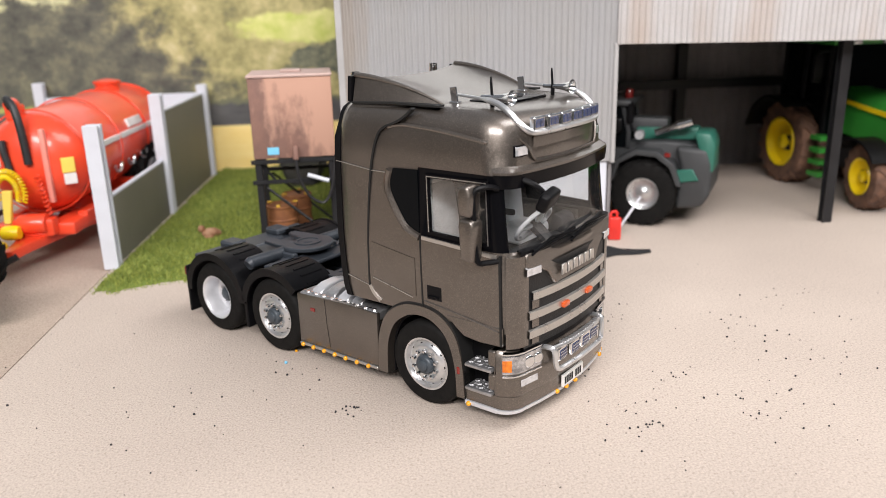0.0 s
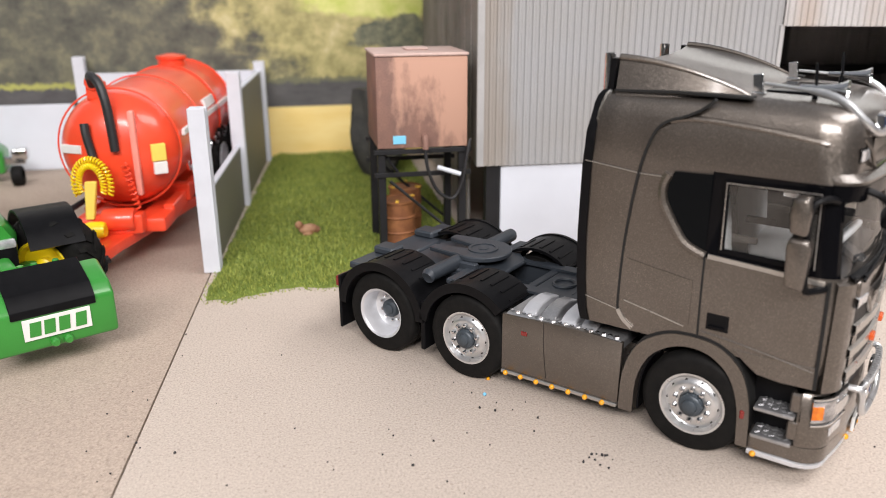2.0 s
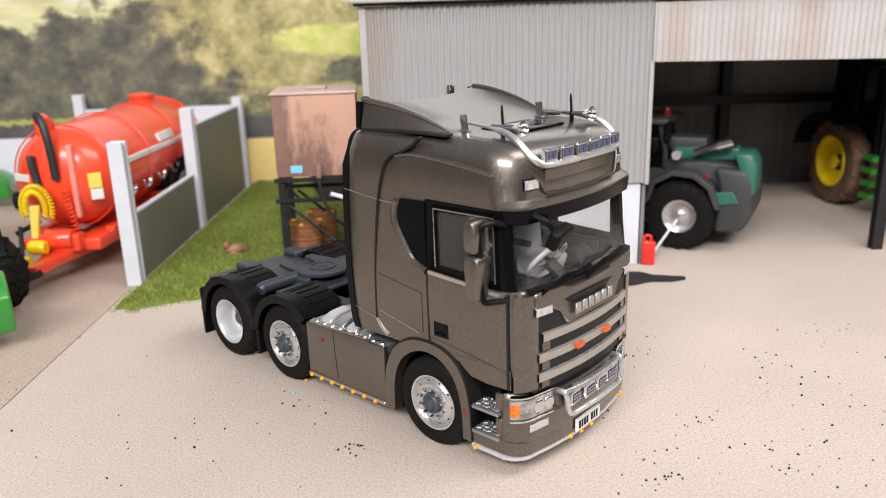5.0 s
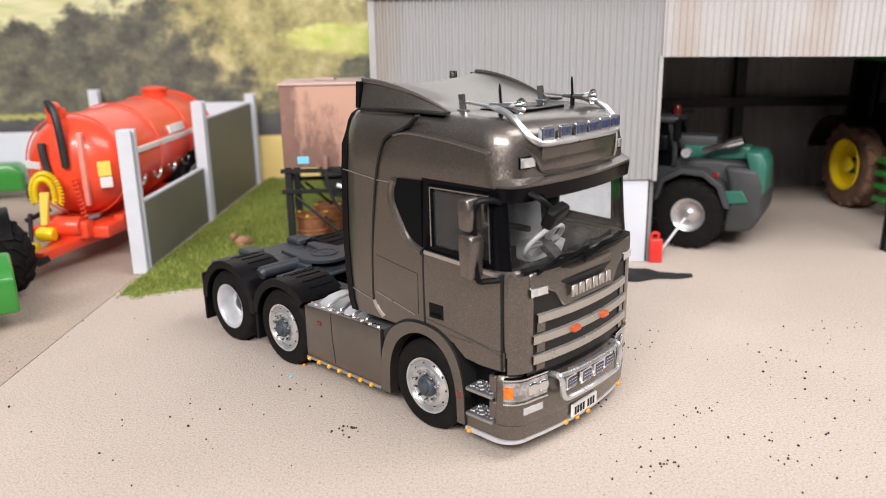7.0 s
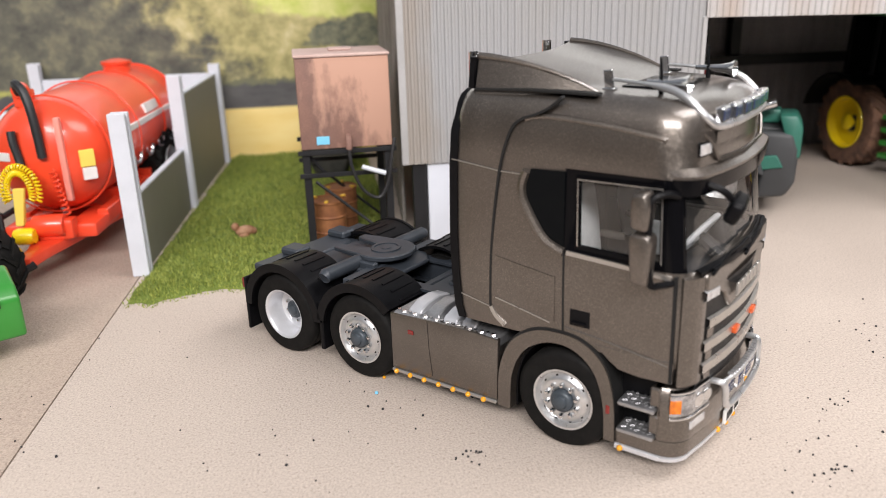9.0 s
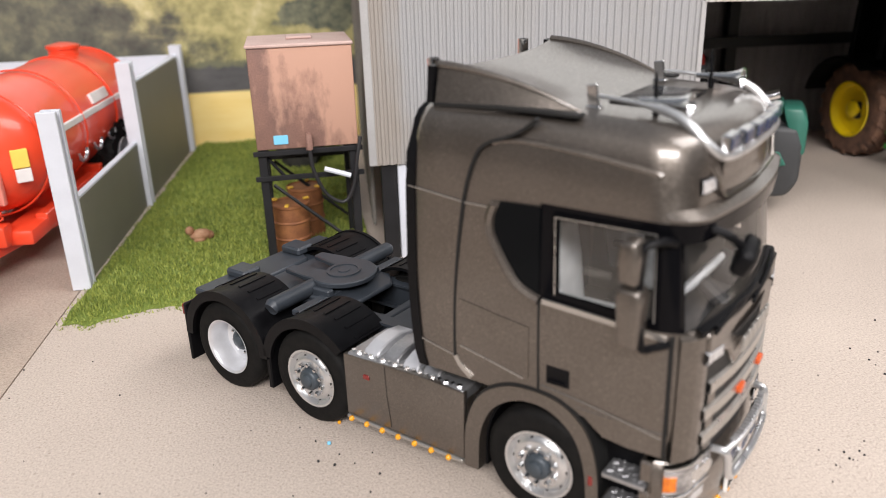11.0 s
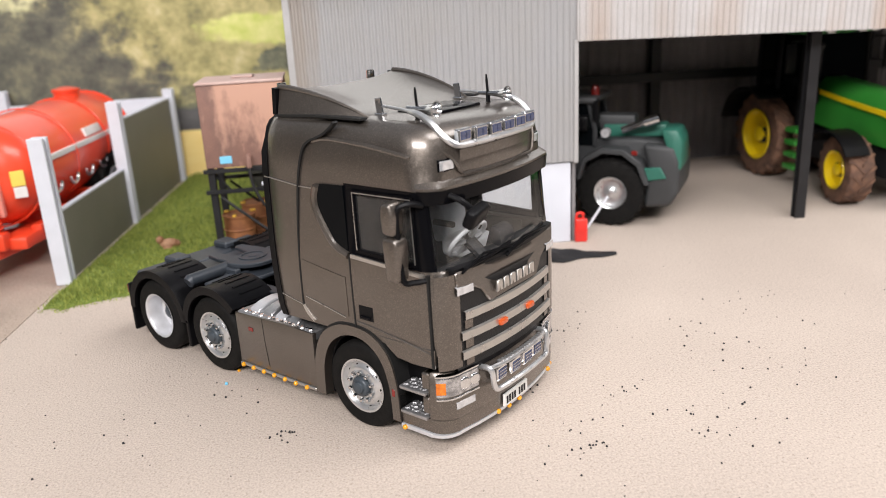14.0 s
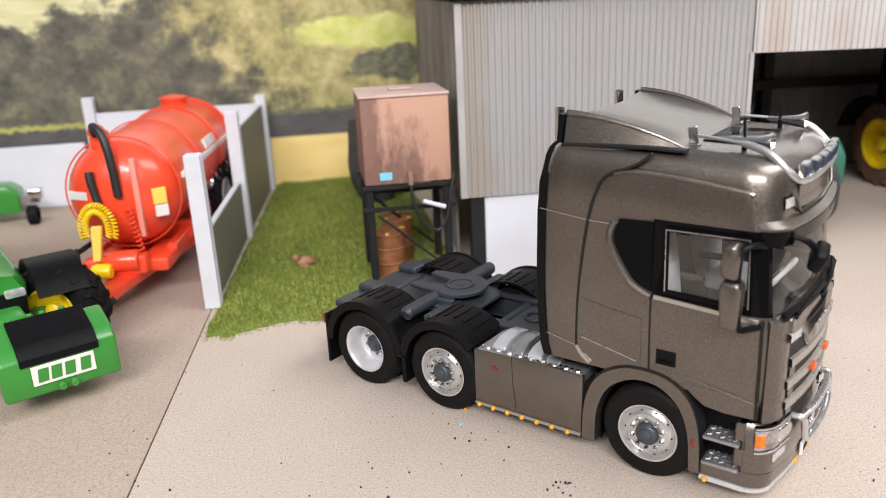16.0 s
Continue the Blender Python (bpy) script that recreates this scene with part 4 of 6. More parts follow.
both(lambda bm: wrap(bm, 20.6, 28.2, (-32.5, -18.6), 0.7, 1.6, taper=0.6, rf=7.6), "headlamp", LAMPINNER, "clear wraparound headlamp")
both(lambda bm: wrap(bm, 21.4, 27.0, (-32.5, -30.4), 0.9, 1.2, taper=0.8, rf=7.6), "indicator", INDICATOR, "orange indicator")
for s in (-1, 1):
    for dy, r in ((25.2, 2.2), (21.0, 2.0)):
        bm = B()
        bmesh.ops.create_uvsphere(bm, u_segments=16, v_segments=10, radius=r)
        bmesh.ops.scale(bm, vec=(0.2, 1, 1), verts=bm.verts)
        part("headlamp_bulb", bm, CHROME, truck, "round clear reflector", m=mpose(front_x(dy) + 0.9, s * dy, 24.4, 0, 0, s * 26))
both(lambda bm: wrap(bm, 19.8, 20.7, (-32.5, -18.4), 1.0, 1.6, taper=0.2, rf=7.6), "headlamp_trim", CHROME)
both(lambda bm: wrap(bm, 28.1, 29.0, (-32.5, -18.4), 1.0, 1.6, taper=0.2, rf=7.6), "headlamp_trim", CHROME)
both(lambda bm: wrap(bm, 15.4, 18.6, (-28.6, -20.6), 0.6, 1.4, taper=0.4, rf=7.6), "fog_lamp", LAMPLENS, "clear fog lamp")
for s in (-1, 1):
    for z in (13.0, 22.0):
        bm = B()
        box(bm, 18.0, 29.4, -33.8 if s < 0 else 25, -25 if s < 0 else 33.8, z - 1.4, z, 0.5, 2)
        step = part("step", bm, TREAD, truck, "silver treadplate step")
        bm = B()
        for i in range(5):
            for j in range(4):
                box(bm, 18.8 + i * 2.05, 20.3 + i * 2.05, s * 26.6 + s * j * 1.75 - 0.35, s * 26.6 + s * j * 1.75 + 0.35, z - 0.1, z + 0.35, rot=turned(0, 0, 35 if (i + j) % 2 else -35))
        part("step_studs", bm, TREAD, step, smooth=0)
bm = B()
box(bm, 16, 30, -27, 27, 10, 35, 0.4, 1)
part("step_well", bm, BLACK, truck)
both(lambda bm: prism(bm, [(9.5, 38), (33.6, 38), (33.6, 31.2), (24, 30.8), (17.5, 31.5), (14.0, 34)], "y", -33.0, -31.6, 0.3, 1), "door_lower_panel", PAINT, "lower edge of the door")
for z0 in (14.0, 23.0):
    bm = B()
    box(bm, 27.5, 30.5, -33.2, -26, z0, z0 + 6, 0.5, 1)
    part("step_end", bm, PAINT, truck)
# number plate, with plain bars for its characters
bm = B()
box(bm, 41.3, 42.3, -8.2, 5.8, 7.6, 12.4, 0.2, 1)
plate = part("number_plate", bm, PLATEWHITE, truck, "white number plate")
for i, y in enumerate((-6.7, -5.2, -3.7, -2.2, 0.6, 2.1, 3.6)):
    bm = B()
    box(bm, 42.28, 42.42, y - 0.5, y + 0.5, 8.6, 11.4)
    part("plate_bar", bm, SEAM, plate, smooth=0)
# bull bar with four lamps
bm = B()
tube(bm, smooth_line([(38, -17.0, 26.6), (42.4, -16.8, 26.8), (43.6, -16.4, 25), (43.8, -16.0, 20.8), (44.2, -14.6, 18.6), (44.8, -9, 18.4), (45.2, 0, 18.4), (44.8, 9, 18.4), (44.2, 14.6, 18.6), (43.8, 16.0, 20.8), (43.6, 16.4, 25), (42.4, 16.8, 26.8), (38, 17.0, 26.6)], 4), 1.0, 8)
part("bull_bar", bm, ALLOY, truck, "silver tubular bull bar")
bm = B()
tube(bm, smooth_line([(42.6, -16.6, 26.6), (44.4, -9, 26.8), (44.8, 0, 26.9), (44.4, 9, 26.8), (42.6, 16.6, 26.6)], 4), 0.8, 8)
part("bull_bar_rail", bm, ALLOY, truck)
bm = B()
for k in range(16):
    box(bm, 43.6 - 0.9 * (k - 7.5) ** 2 / 56, 45.2 - 0.9 * (k - 7.5) ** 2 / 56, -12.4 + k * 1.6, -11.4 + k * 1.6, 27.4, 28.0)
box(bm, 43.2, 44.2, -12.6, 12.8, 27.0, 27.6, 0.2, 1)
part("bull_bar_tread", bm, TREAD, truck, "ribbed silver tread strip", smooth=0)
for y in (-10.6, -3.6, 3.6, 10.6):
    bm = B()
    x = 44.4 - 1.2 * (y / 12) ** 2
    box(bm, x - 1.6, x, y - 3.1, y + 3.1, 20.0, 25.4, 0.9, 2)
    lamp = part("bar_lamp", bm, CHROME, truck, "square spot lamp")
    bm = B()
    box(bm, x - 0.4, x + 0.25, y - 2.4, y + 2.4, 20.8, 24.6, 0.5, 1)
    part("lens", bm, BLUELENS, lamp, "bluish lens")
    for d in (-1.1, 0, 1.1):
        bm = B()
        box(bm, x + 0.2, x + 0.4, y - 2.2, y + 2.2, 22.6 + d, 22.8 + d)
        part("lens_line", bm, CHROME, lamp, smooth=0)
# roof light bar
bm = B()
bar = [(6.5, -19.8, 112.8), (16, -21, 112.2), (24, -22.6, 111.2), (29, -23.4, 109.0), (33.2, -23.0, 105.2), (36, -20.5, 102.4), (37.4, -14, 101.9), (38, 0, 101.9)]
half = [0.5] * 7 + [0.75, 1.0] + [1.1] * 26
tube(bm, smooth_line(bar + [(x, -y, z) for x, y, z in reversed(bar[:-1])], 5), half + [1.1] + half[::-1], 10)
part("roof_light_bar", bm, ALLOY, truck, "chrome roof light bar")
for s in (-1, 1):
    bm = B()
    box(bm, 3.4, 6.2, s * 19.8 - 0.3, s * 19.8 + 0.3, 109.6, 115.4, 0.2, 1, rot=turned(0, -8, 0))
    box(bm, 3.2, 7.0, s * 19.8 - 1.0, s * 19.8 + 1.2, 109.6, 110.5, 0.2, 1)
    part("bar_bracket", bm, CHROME, truck)
    bm = B()
    lathe(bm, [(0.7, 13), (0.9, 18), (1.2, 21), (1.8, 23.4), (2.7, 25), (2.4, 25), (0.9, 21.5)], 20, "x", (2.5, s * 18.6, 112.4))
    part("air_horn", bm, CHROME, truck, "chrome trumpet horn")
    bm = B()
    tube(bm, [(19.5, s * 18.4, 109), (19.5, s * 18.4, 113), (19.4, s * 18.4, 113.2), (19.1, s * 18.4, 117), (19, s * 18.4, 119)], [0.75, 0.75, 0.45, 0.45, 0.25], 8)
    part("aerial", bm, BLACK, truck, "black aerial")
for i in range(6):
    y = -17.5 + 7 * i
    x = 38.9 - 1.6 * (y / 18) ** 2
    bm = B()
    box(bm, x - 2.2, x, y - 3.1, y + 3.1, 102.8, 107.0, 0.4, 1)
    lamp = part("roof_lamp_unit", bm, CHROME, truck, "square spot lamp on the roof bar")
    for dy in (-1.25, 1.25):
        bm = B()
        box(bm, x - 0.2, x + 0.25, y + dy - 1.15, y + dy + 1.15, 103.5, 106.3, 0.2, 1)
        part("lens", bm, BLUELENS, lamp, "bluish lens")
# mirrors on the driver's side
bm = B()
prism(bm, [(22.0, 77.4), (26.6, 76.8), (27.0, 84.0), (26.0, 87.6), (22.2, 87.0), (21.6, 83)], "y", -40.6, -35.0, 1.2, 3)
part("mirror_upper", bm, PAINT, truck, "painted upper mirror housing")
bm = B()
prism(bm, [(22.6, 62.6), (27.4, 62.0), (28.0, 74.6), (27.0, 76.2), (22.4, 76.4), (21.8, 74)], "y", -40.6, -35.0, 1.3, 3)
part("mirror_lower", bm, PAINT, truck, "painted lower mirror housing")
bm = B()
tube(bm, smooth_line([(31.5, -32, 85.5), (29.5, -35.5, 86.6), (26.4, -38, 84.5), (26.4, -38, 74), (27.4, -38, 62.6), (29.5, -35.4, 61.4), (32, -32.4, 61.6)], 4), 1.0, 8)
part("mirror_arm", bm, BLACK, truck)
bm = B()
box(bm, 41.2, 45.2, -26.5, -16.5, 78.0, 84.4, 1.3, 3, rot=turned(8, 25, 12))
tube(bm, smooth_line([(36.5, -26, 88), (40.5, -25, 86.4), (42.6, -23, 83.6)], 4), 1.0, 8)
part("front_mirror", bm, BLACK, truck, "black front mirror")

# inside the cab
bm = B()
box(bm, -34, 31, -31, 31, 37, 38.5)
part("cab_floor", bm, LINING, truck, smooth=0)
bm = B()
box(bm, -21, 28, -29, 29, 92, 93)
part("roof_lining", bm, LINING, truck, smooth=0)
both(lambda bm: box(bm, -18, 24, -31.6, -30.6, 39, 63, 0.3, 1), "door_card", LINING)
bm = B()
box(bm, -22, -19, -31, 31, 38, 92)
part("bulkhead", bm, LINING, truck, "dark sleeper bulkhead", smooth=0)
bm = B()
prism(bm, [(24, 40), (37, 40), (37.2, 58), (36, 61), (30, 62.6), (25, 60), (23, 56)], "y", -30, 30, 1.2, 2)
part("dashboard", bm, DASH, truck, "dark dashboard")
bm = B()
prism(bm, [(26, 60), (35, 60), (33, 67.5), (29, 69)], "y", 4, 13, 1.5, 2)
part("dash_binnacle", bm, DASH, truck)
for y in (-20, 20):
    bm = B()
    box(bm, -1, 14, y - 7.5, y + 7.5, 50, 58.5, 2.4, 3)
    part("seat_cushion", bm, SEATGREY, truck, "pale grey cab seat cushion")
    bm = B()
    prism(bm, [(-4, 55), (2.0, 56), (0.5, 70), (-1.5, 81), (-5.6, 81), (-6.8, 70)], "y", y - 7.4, y + 7.4, 1.6, 3)
    part("seat_back", bm, SEATGREY, truck, "pale grey cab seat back")
    bm = B()
    prism(bm, [(-6.4, 81.4), (-2.4, 81.4), (-2.8, 87.5), (-6.4, 87.5)], "y", y - 4.2, y + 4.2, 1.2, 3)
    part("headrest", bm, SEATGREY, truck)
    for d in (-9.0, 9.0):
        bm = B()
        box(bm, -2, 8, y + d - 1.0, y + d + 1.0, 63, 65.4, 0.8, 2)
        part("armrest", bm, LINING, truck)
    bm = B()
    box(bm, 0, 11, y - 5, y + 5, 38.6, 50, 0.6, 1)
    part("seat_base", bm, LINING, truck)
bm = B()
ang = Euler((0, radians(-52), 0)).to_matrix()
tube(bm, [Vector((29.5, -9, 68.0)) + ang @ Vector((7.6 * math.cos(a), 7.6 * math.sin(a), 0)) for a in [2 * math.pi * k / 28 for k in range(28)]], 0.85, 8, True)
lathe_bm = [Vector((29.5, -9, 68.0)) + ang @ Vector(p) for p in ((-7.5, 0, 0), (0, 0, -0.6), (7.5, 0, 0))]
tube(bm, lathe_bm, 1.0, 6)
tube(bm, [Vector((29.5, -9, 68.0)) + ang @ Vector(p) for p in ((0, -7.5, 0), (0, 0, -0.6), (0, 7.5, 0))], 1.0, 6)
part("steering_wheel", bm, SEATGREY, truck, "pale grey steering wheel")
bm = B()
tube(bm, [Vector((29.5, -9, 68.0)) + ang @ Vector(p) for p in ((0, 0, 0.8), (0, 0, -9))], 2.2, 10)
part("steering_column", bm, DASH, truck)

# front wheel arches, skirts
ARCH_O = smooth_line([(-23.3, 7.5), (-22.7, 21), (-18.6, 31.5), (-11, 37.2), (-3, 38.8), (6, 37.6), (13.4, 31.6), (16.8, 21), (17.5, 7.5)], 4)
ARCH_I = smooth_line([(-18.6, 7.5), (-18.1, 19.5), (-14.8, 28.2), (-9.2, 33.2), (-2.6, 35.2), (4.2, 34.0), (10.2, 28.8), (13.4, 19.6), (14.2, 7.5)], 4)
both(lambda bm: band(bm, ARCH_O, ARCH_I, "y", -33.6, -30.0), "wheel_arch", PAINT, "painted wheel arch")
both(lambda bm: band(bm, [p + Vector((0, 0.9)) if 2 < i < 29 else p for i, p in enumerate(ARCH_O)], ARCH_O, "y", -33.0, -24.0), "arch_gap", SEAM)
both(lambda bm: band(bm, ARCH_O, [p * 0.97 for p in ARCH_I], "y", -30.0, -12.0), "arch_liner", BLACK)
both(lambda bm: (box(bm, 14.4, 15.8, -33.9, -33.3, 16.5, 19.4, 0.3, 1)), "side_marker", REDLENS, "small red side marker")
both(lambda bm: prism(bm, [(-68.4, 8.6), (-24, 8.6), (-23.6, 30.6), (-40, 31.2), (-68.4, 30.2)], "y", -33.0, -31.2, 0.4, 2), "side_skirt", PAINT, "painted side skirt")
both(lambda bm: ribbon(bm, [(-52, 30.4), (-51.6, 20), (-50.4, 10)], 0.1, "y", -33.12, -32.5), "panel_line", SEAM)
both(lambda bm: box(bm, -68.4, -24.2, -33.5, -31.0, 7.2, 8.5, 0.3, 1), "skirt_strip", TRIM, "pale light strip")
both(lambda bm: box(bm, -60.6, -58.2, -33.4, -32.8, 23.6, 25.2, 0.2, 1), "skirt_marker", REDLENS, "small dark red marker")
for i in range(7):
    bm = B()
    bmesh.ops.create_uvsphere(bm, u_segments=12, v_segments=8, radius=0.95)
    part("marker_lamp", bm, AMBER, truck, "small amber marker lamp", m=mpose(-66.2 + i * 6.2, -33.6, 7.7))
for s in (-1, 1):
    bm = B()
    box(bm, -67, -24, min(s * 12, s * 32.8), max(s * 12, s * 32.8), 27, 30.9, 0.5, 1)
    cat = part("catwalk", bm, TREAD, truck, "silver treadplate catwalk")
    for i, x in enumerate((-62, -54.5, -47, -39.5)):
        bm = B()
        prism(bm, [(-31, 30.5), (-13, 30.5), (-14.5, 33), (-20, 34.2), (-26, 33.8), (-30.2, 32.2)] if s < 0 else [(31, 30.5), (13, 30.5), (14.5, 33), (20, 34.2), (26, 33.8), (30.2, 32.2)], "x", x, x + 5.6, 0.4, 1)
        part("tank_strap" if i % 2 else "air_tank", bm, RIMWHITE if i % 2 == 0 else TREAD, truck)
    bm = B()
    for i in range(18):
        box(bm, -66 + i * 2.3, -64.8 + i * 2.3, s * 31.2 - 0.5, s * 31.2 + 0.5, 30.8, 31.5, rot=turned(0, 0, 30 if i % 2 else -30))
    part("tread_studs", bm, CHROME, cat, smooth=0)

# chassis
for s in (-1, 1):
    bm = B()
    y = s * 12.5
    prism(bm, [(y - 2.4, 22), (y + 2.4, 22), (y + 2.4, 23), (y + 0.6 * 1, 23), (y + 0.6, 31), (y + 2.4, 31), (y + 2.4, 32), (y - 2.4, 32), (y - 2.4, 31), (y - 0.6, 31), (y - 0.6, 23), (y - 2.4, 23)], "x", -142, 20)
    part("chassis_rail", bm, CHASSIS, truck, "slate grey chassis rail", smooth=0)
for x in (-44, -56, -72, -104, -136):
    bm = B()
    box(bm, x - 1.6, x + 1.6, -12, 12, 24, 31, 0.4, 1)
    part("cross_member", bm, CHASSIS, truck)
bm = B()
prism(bm, [(-70, -11), (-46, -11), (-46, 11), (-70, 11)], "z", 29.6, 30.8, 0.3, 1)
part("deck_plate", bm, CHASSIS, truck)
bm = B()
tube(bm, [(-62 + 4.2 * math.cos(2 * math.pi * k / 20), 4.2 * math.sin(2 * math.pi * k / 20), 31.1) for k in range(20)], 0.7, 6, True)
part("deck_ring", bm, CHASSIS, truck)
for x in (-104.0,):
    bm = B()
    tube(bm, [(x, -29.4, 34.6), (x, -28.6, 35), (x, 28.6, 35), (x, 29.4, 34.6)], [2.2, 2.9, 2.9, 2.2], 14)
    part("cross_tube", bm, CHASSIS, truck, "slate grey cross tube")
bm = B()
prism(bm, [(-120, -14), (-90, -14), (-84, -8), (-84, 8), (-90, 14), (-120, 14), (-126, 10), (-126, -10)], "z", 31.8, 33.6, 0.5, 1)
prism(bm, [(-98, -26), (-94, -26), (-94, 26), (-98, 26)], "z", 32.2, 34.4, 0.5, 1)
part("mounting_plate", bm, CHASSIS, truck)
bm = B()
pl = [(-99 + 11.5 * math.cos(radians(a)), 11.5 * math.sin(radians(a))) for a in range(-118, 119, 12)]
slot = [(-108, 10.4), (-119, 9), (-119, 5.0), (-102, 1.9), (-102, -1.9), (-119, -5.0), (-119, -9), (-108, -10.4)]
prism(bm, pl + slot, "z", 36.2, 38.2, 0.4, 1)
box(bm, -104, -94, -13, -10, 33, 36.3, 0.5, 1), box(bm, -104, -94, 10, 13, 33, 36.3, 0.5, 1)
part("fifth_wheel", bm, CHASSIS, truck, "slate grey fifth wheel coupling plate")
bm = B()
lathe(bm, [(6.0, 38.1), (6.0, 38.7), (4.8, 38.7), (4.8, 38.3), (2.0, 38.3), (2.0, 38.6)], 24, "z", (-99, 0, 0))
part("fifth_wheel_ring", bm, CHASSIS, truck)
bm = B()
prism(bm, [(-143, -30), (-136, -30), (-134, -13), (-128, -10), (-128, 10), (-134, 13), (-136, 30), (-143, 30)], "z", 30.6, 33.4, 0.6, 1)
box(bm, -142, -132, -17, -9, 33.2, 36.4, 0.8, 1), box(bm, -142, -132, 9, 17, 33.2, 36.4, 0.8, 1)
part("rear_crossbeam", bm, CHASSIS, truck)
bm = B()
for x in (-83.5, -124.0, 0.0):
    tube(bm, [(x, -24, 16.3), (x, 24, 16.3)], 3.0, 10)
    box(bm, x - 5, x + 5, -6, 6, 11, 22, 1.5, 2)
part("axles", bm, CHASSIS, truck)

# rear mudguards with raised ribs
FEND_R0, FEND_R1 = 19.6, 20.8


def mudguard(x, s, a0, a1):
    arc = [radians(a0 + (a1 - a0) * k / 24) for k in range(25)]
    bm = B()
    y0, y1 = (-33.4, -13.6) if s < 0 else (13.6, 33.4)
    band(bm, [(x + FEND_R1 * math.cos(a), 16.3 + FEND_R1 * math.sin(a)) for a in arc], [(x + FEND_R0 * math.cos(a), 16.3 + FEND_R0 * math.sin(a)) for a in arc], "y", y0, y1)
    yl = (-33.9, -32.6) if s < 0 else (32.6, 33.9)
    band(bm, [(x + 21.3 * math.cos(a), 16.3 + 21.3 * math.sin(a)) for a in arc], [(x + 17.8 * math.cos(a), 16.3 + 17.8 * math.sin(a)) for a in arc], "y", *yl)
    guard = part("mudguard", bm, BLACK, truck, "black plastic mudguard")
    for k in range(8):
        bm = B()
        a = radians(48 + 12.5 * k)
        sub = [a + radians(d) for d in (-1.4, 0, 1.4)]
        yy = (-26.5, -15.4) if s < 0 else (15.4, 26.5)
        band(bm, [(x + 21.15 * math.cos(q), 16.3 + 21.15 * math.sin(q)) for q in sub], [(x + 20.4 * math.cos(q), 16.3 + 20.4 * math.sin(q)) for q in sub], "y", *yy)
        part("rib", bm, BLACK, guard)


for s in (-1, 1):
    mudguard(-83.5, s, 44, 172), mudguard(-124, s, 4, 178)
    bm = B()
    box(bm, -146.2, -144.8, min(s * 14, s * 33.4), max(s * 14, s * 33.4), 5, 28, 0.4, 1)
    part("mudflap", bm, BLACK, truck, "black mudflap")
    bm = B()
    box(bm, -148.4, -146.3, min(s * 19, s * 32.6), max(s * 19, s * 32.6), 22.5, 27, 0.5, 1)
    part("tail_lamp", bm, REDLENS, truck, "dark red tail lamp")
    bm = B()
    box(bm, -104.6, -102.6, min(s * 16, s * 33), max(s * 16, s * 33), 6, 26, 0.4, 1)
    part("mudflap", bm, BLACK, truck, "black mudflap")
bm = B()
tube(bm, [(-143, -22, 17), (-150, -22, 17)], 1.0, 8)
tube(bm, [(-150, -22, 17), (-151, -22, 19)], 1.4, 8)
part("tow_hook", bm, STEEL, truck)

# wheels
TY = [(9.6, 0.4), (14.4, 0.0), (15.6, 0.5), (16.3, 1.6), (16.35, 3.2), (15.9, 3.4), (15.9, 3.9), (16.35, 4.1), (16.35, 6.2), (15.9, 6.4), (15.9, 6.9), (16.35, 7.1), (16.3, 8.6), (15.6, 9.7), (14.4, 10.2), (9.6, 9.8)]
bm = B()
lathe(bm, TY, 44, "y")
TYRE = mesh_of("tyre", bm, RUBBER, 45)
bm = B()
lathe(bm, [(9.9, 0.2), (10.2, -0.1), (9.5, 0.0), (9.0, 1.2), (8.7, 1.6), (7.4, 0.4), (6.6, 0.1), (4.2, 0.0), (3.8, 0.3), (3.8, 3)], 40, "y")
DISC = mesh_of("rim", bm, ALLOY, 40)
bm = B()
lathe(bm, [(3.7, 0.5), (3.7, -1.0), (3.3, -1.5), (2.4, -1.7), (2.2, -2.3), (1.6, -2.6), (0.3, -2.7)], 24, "y")
HUB = mesh_of("hub_cap", bm, HUBGREY, 40)
bm = B()
lathe(bm, [(0.85, 0.3), (0.85, -0.7), (0.65, -1.3), (0.2, -1.5)], 8, "y")
NUT = mesh_of("wheel_nut", bm, CHROME, 40)
bm = B()
for k in range(10):
    a = 2 * math.pi * (k + 0.5) / 10
    lathe(bm, [(0.5, 0.4), (0.5, -0.02)], 8, "y", (7.7 * math.sin(a), 0.75, 7.7 * math.cos(a)))
HOLES = mesh_of("hand_holes", bm, SEAM, 40)
bm = B()
lathe(bm, [(10.0, 0.1), (10.3, -0.1), (9.7, 0.1), (9.1, 0.8), (8.9, 3.6), (8.2, 6.6), (6.4, 7.8), (3.2, 8.0), (3.0, 7.0), (2.4, 5.4), (0.3, 5.2)], 40, "y")
DISH = mesh_of("rim", bm, RIMWHITE, 40)
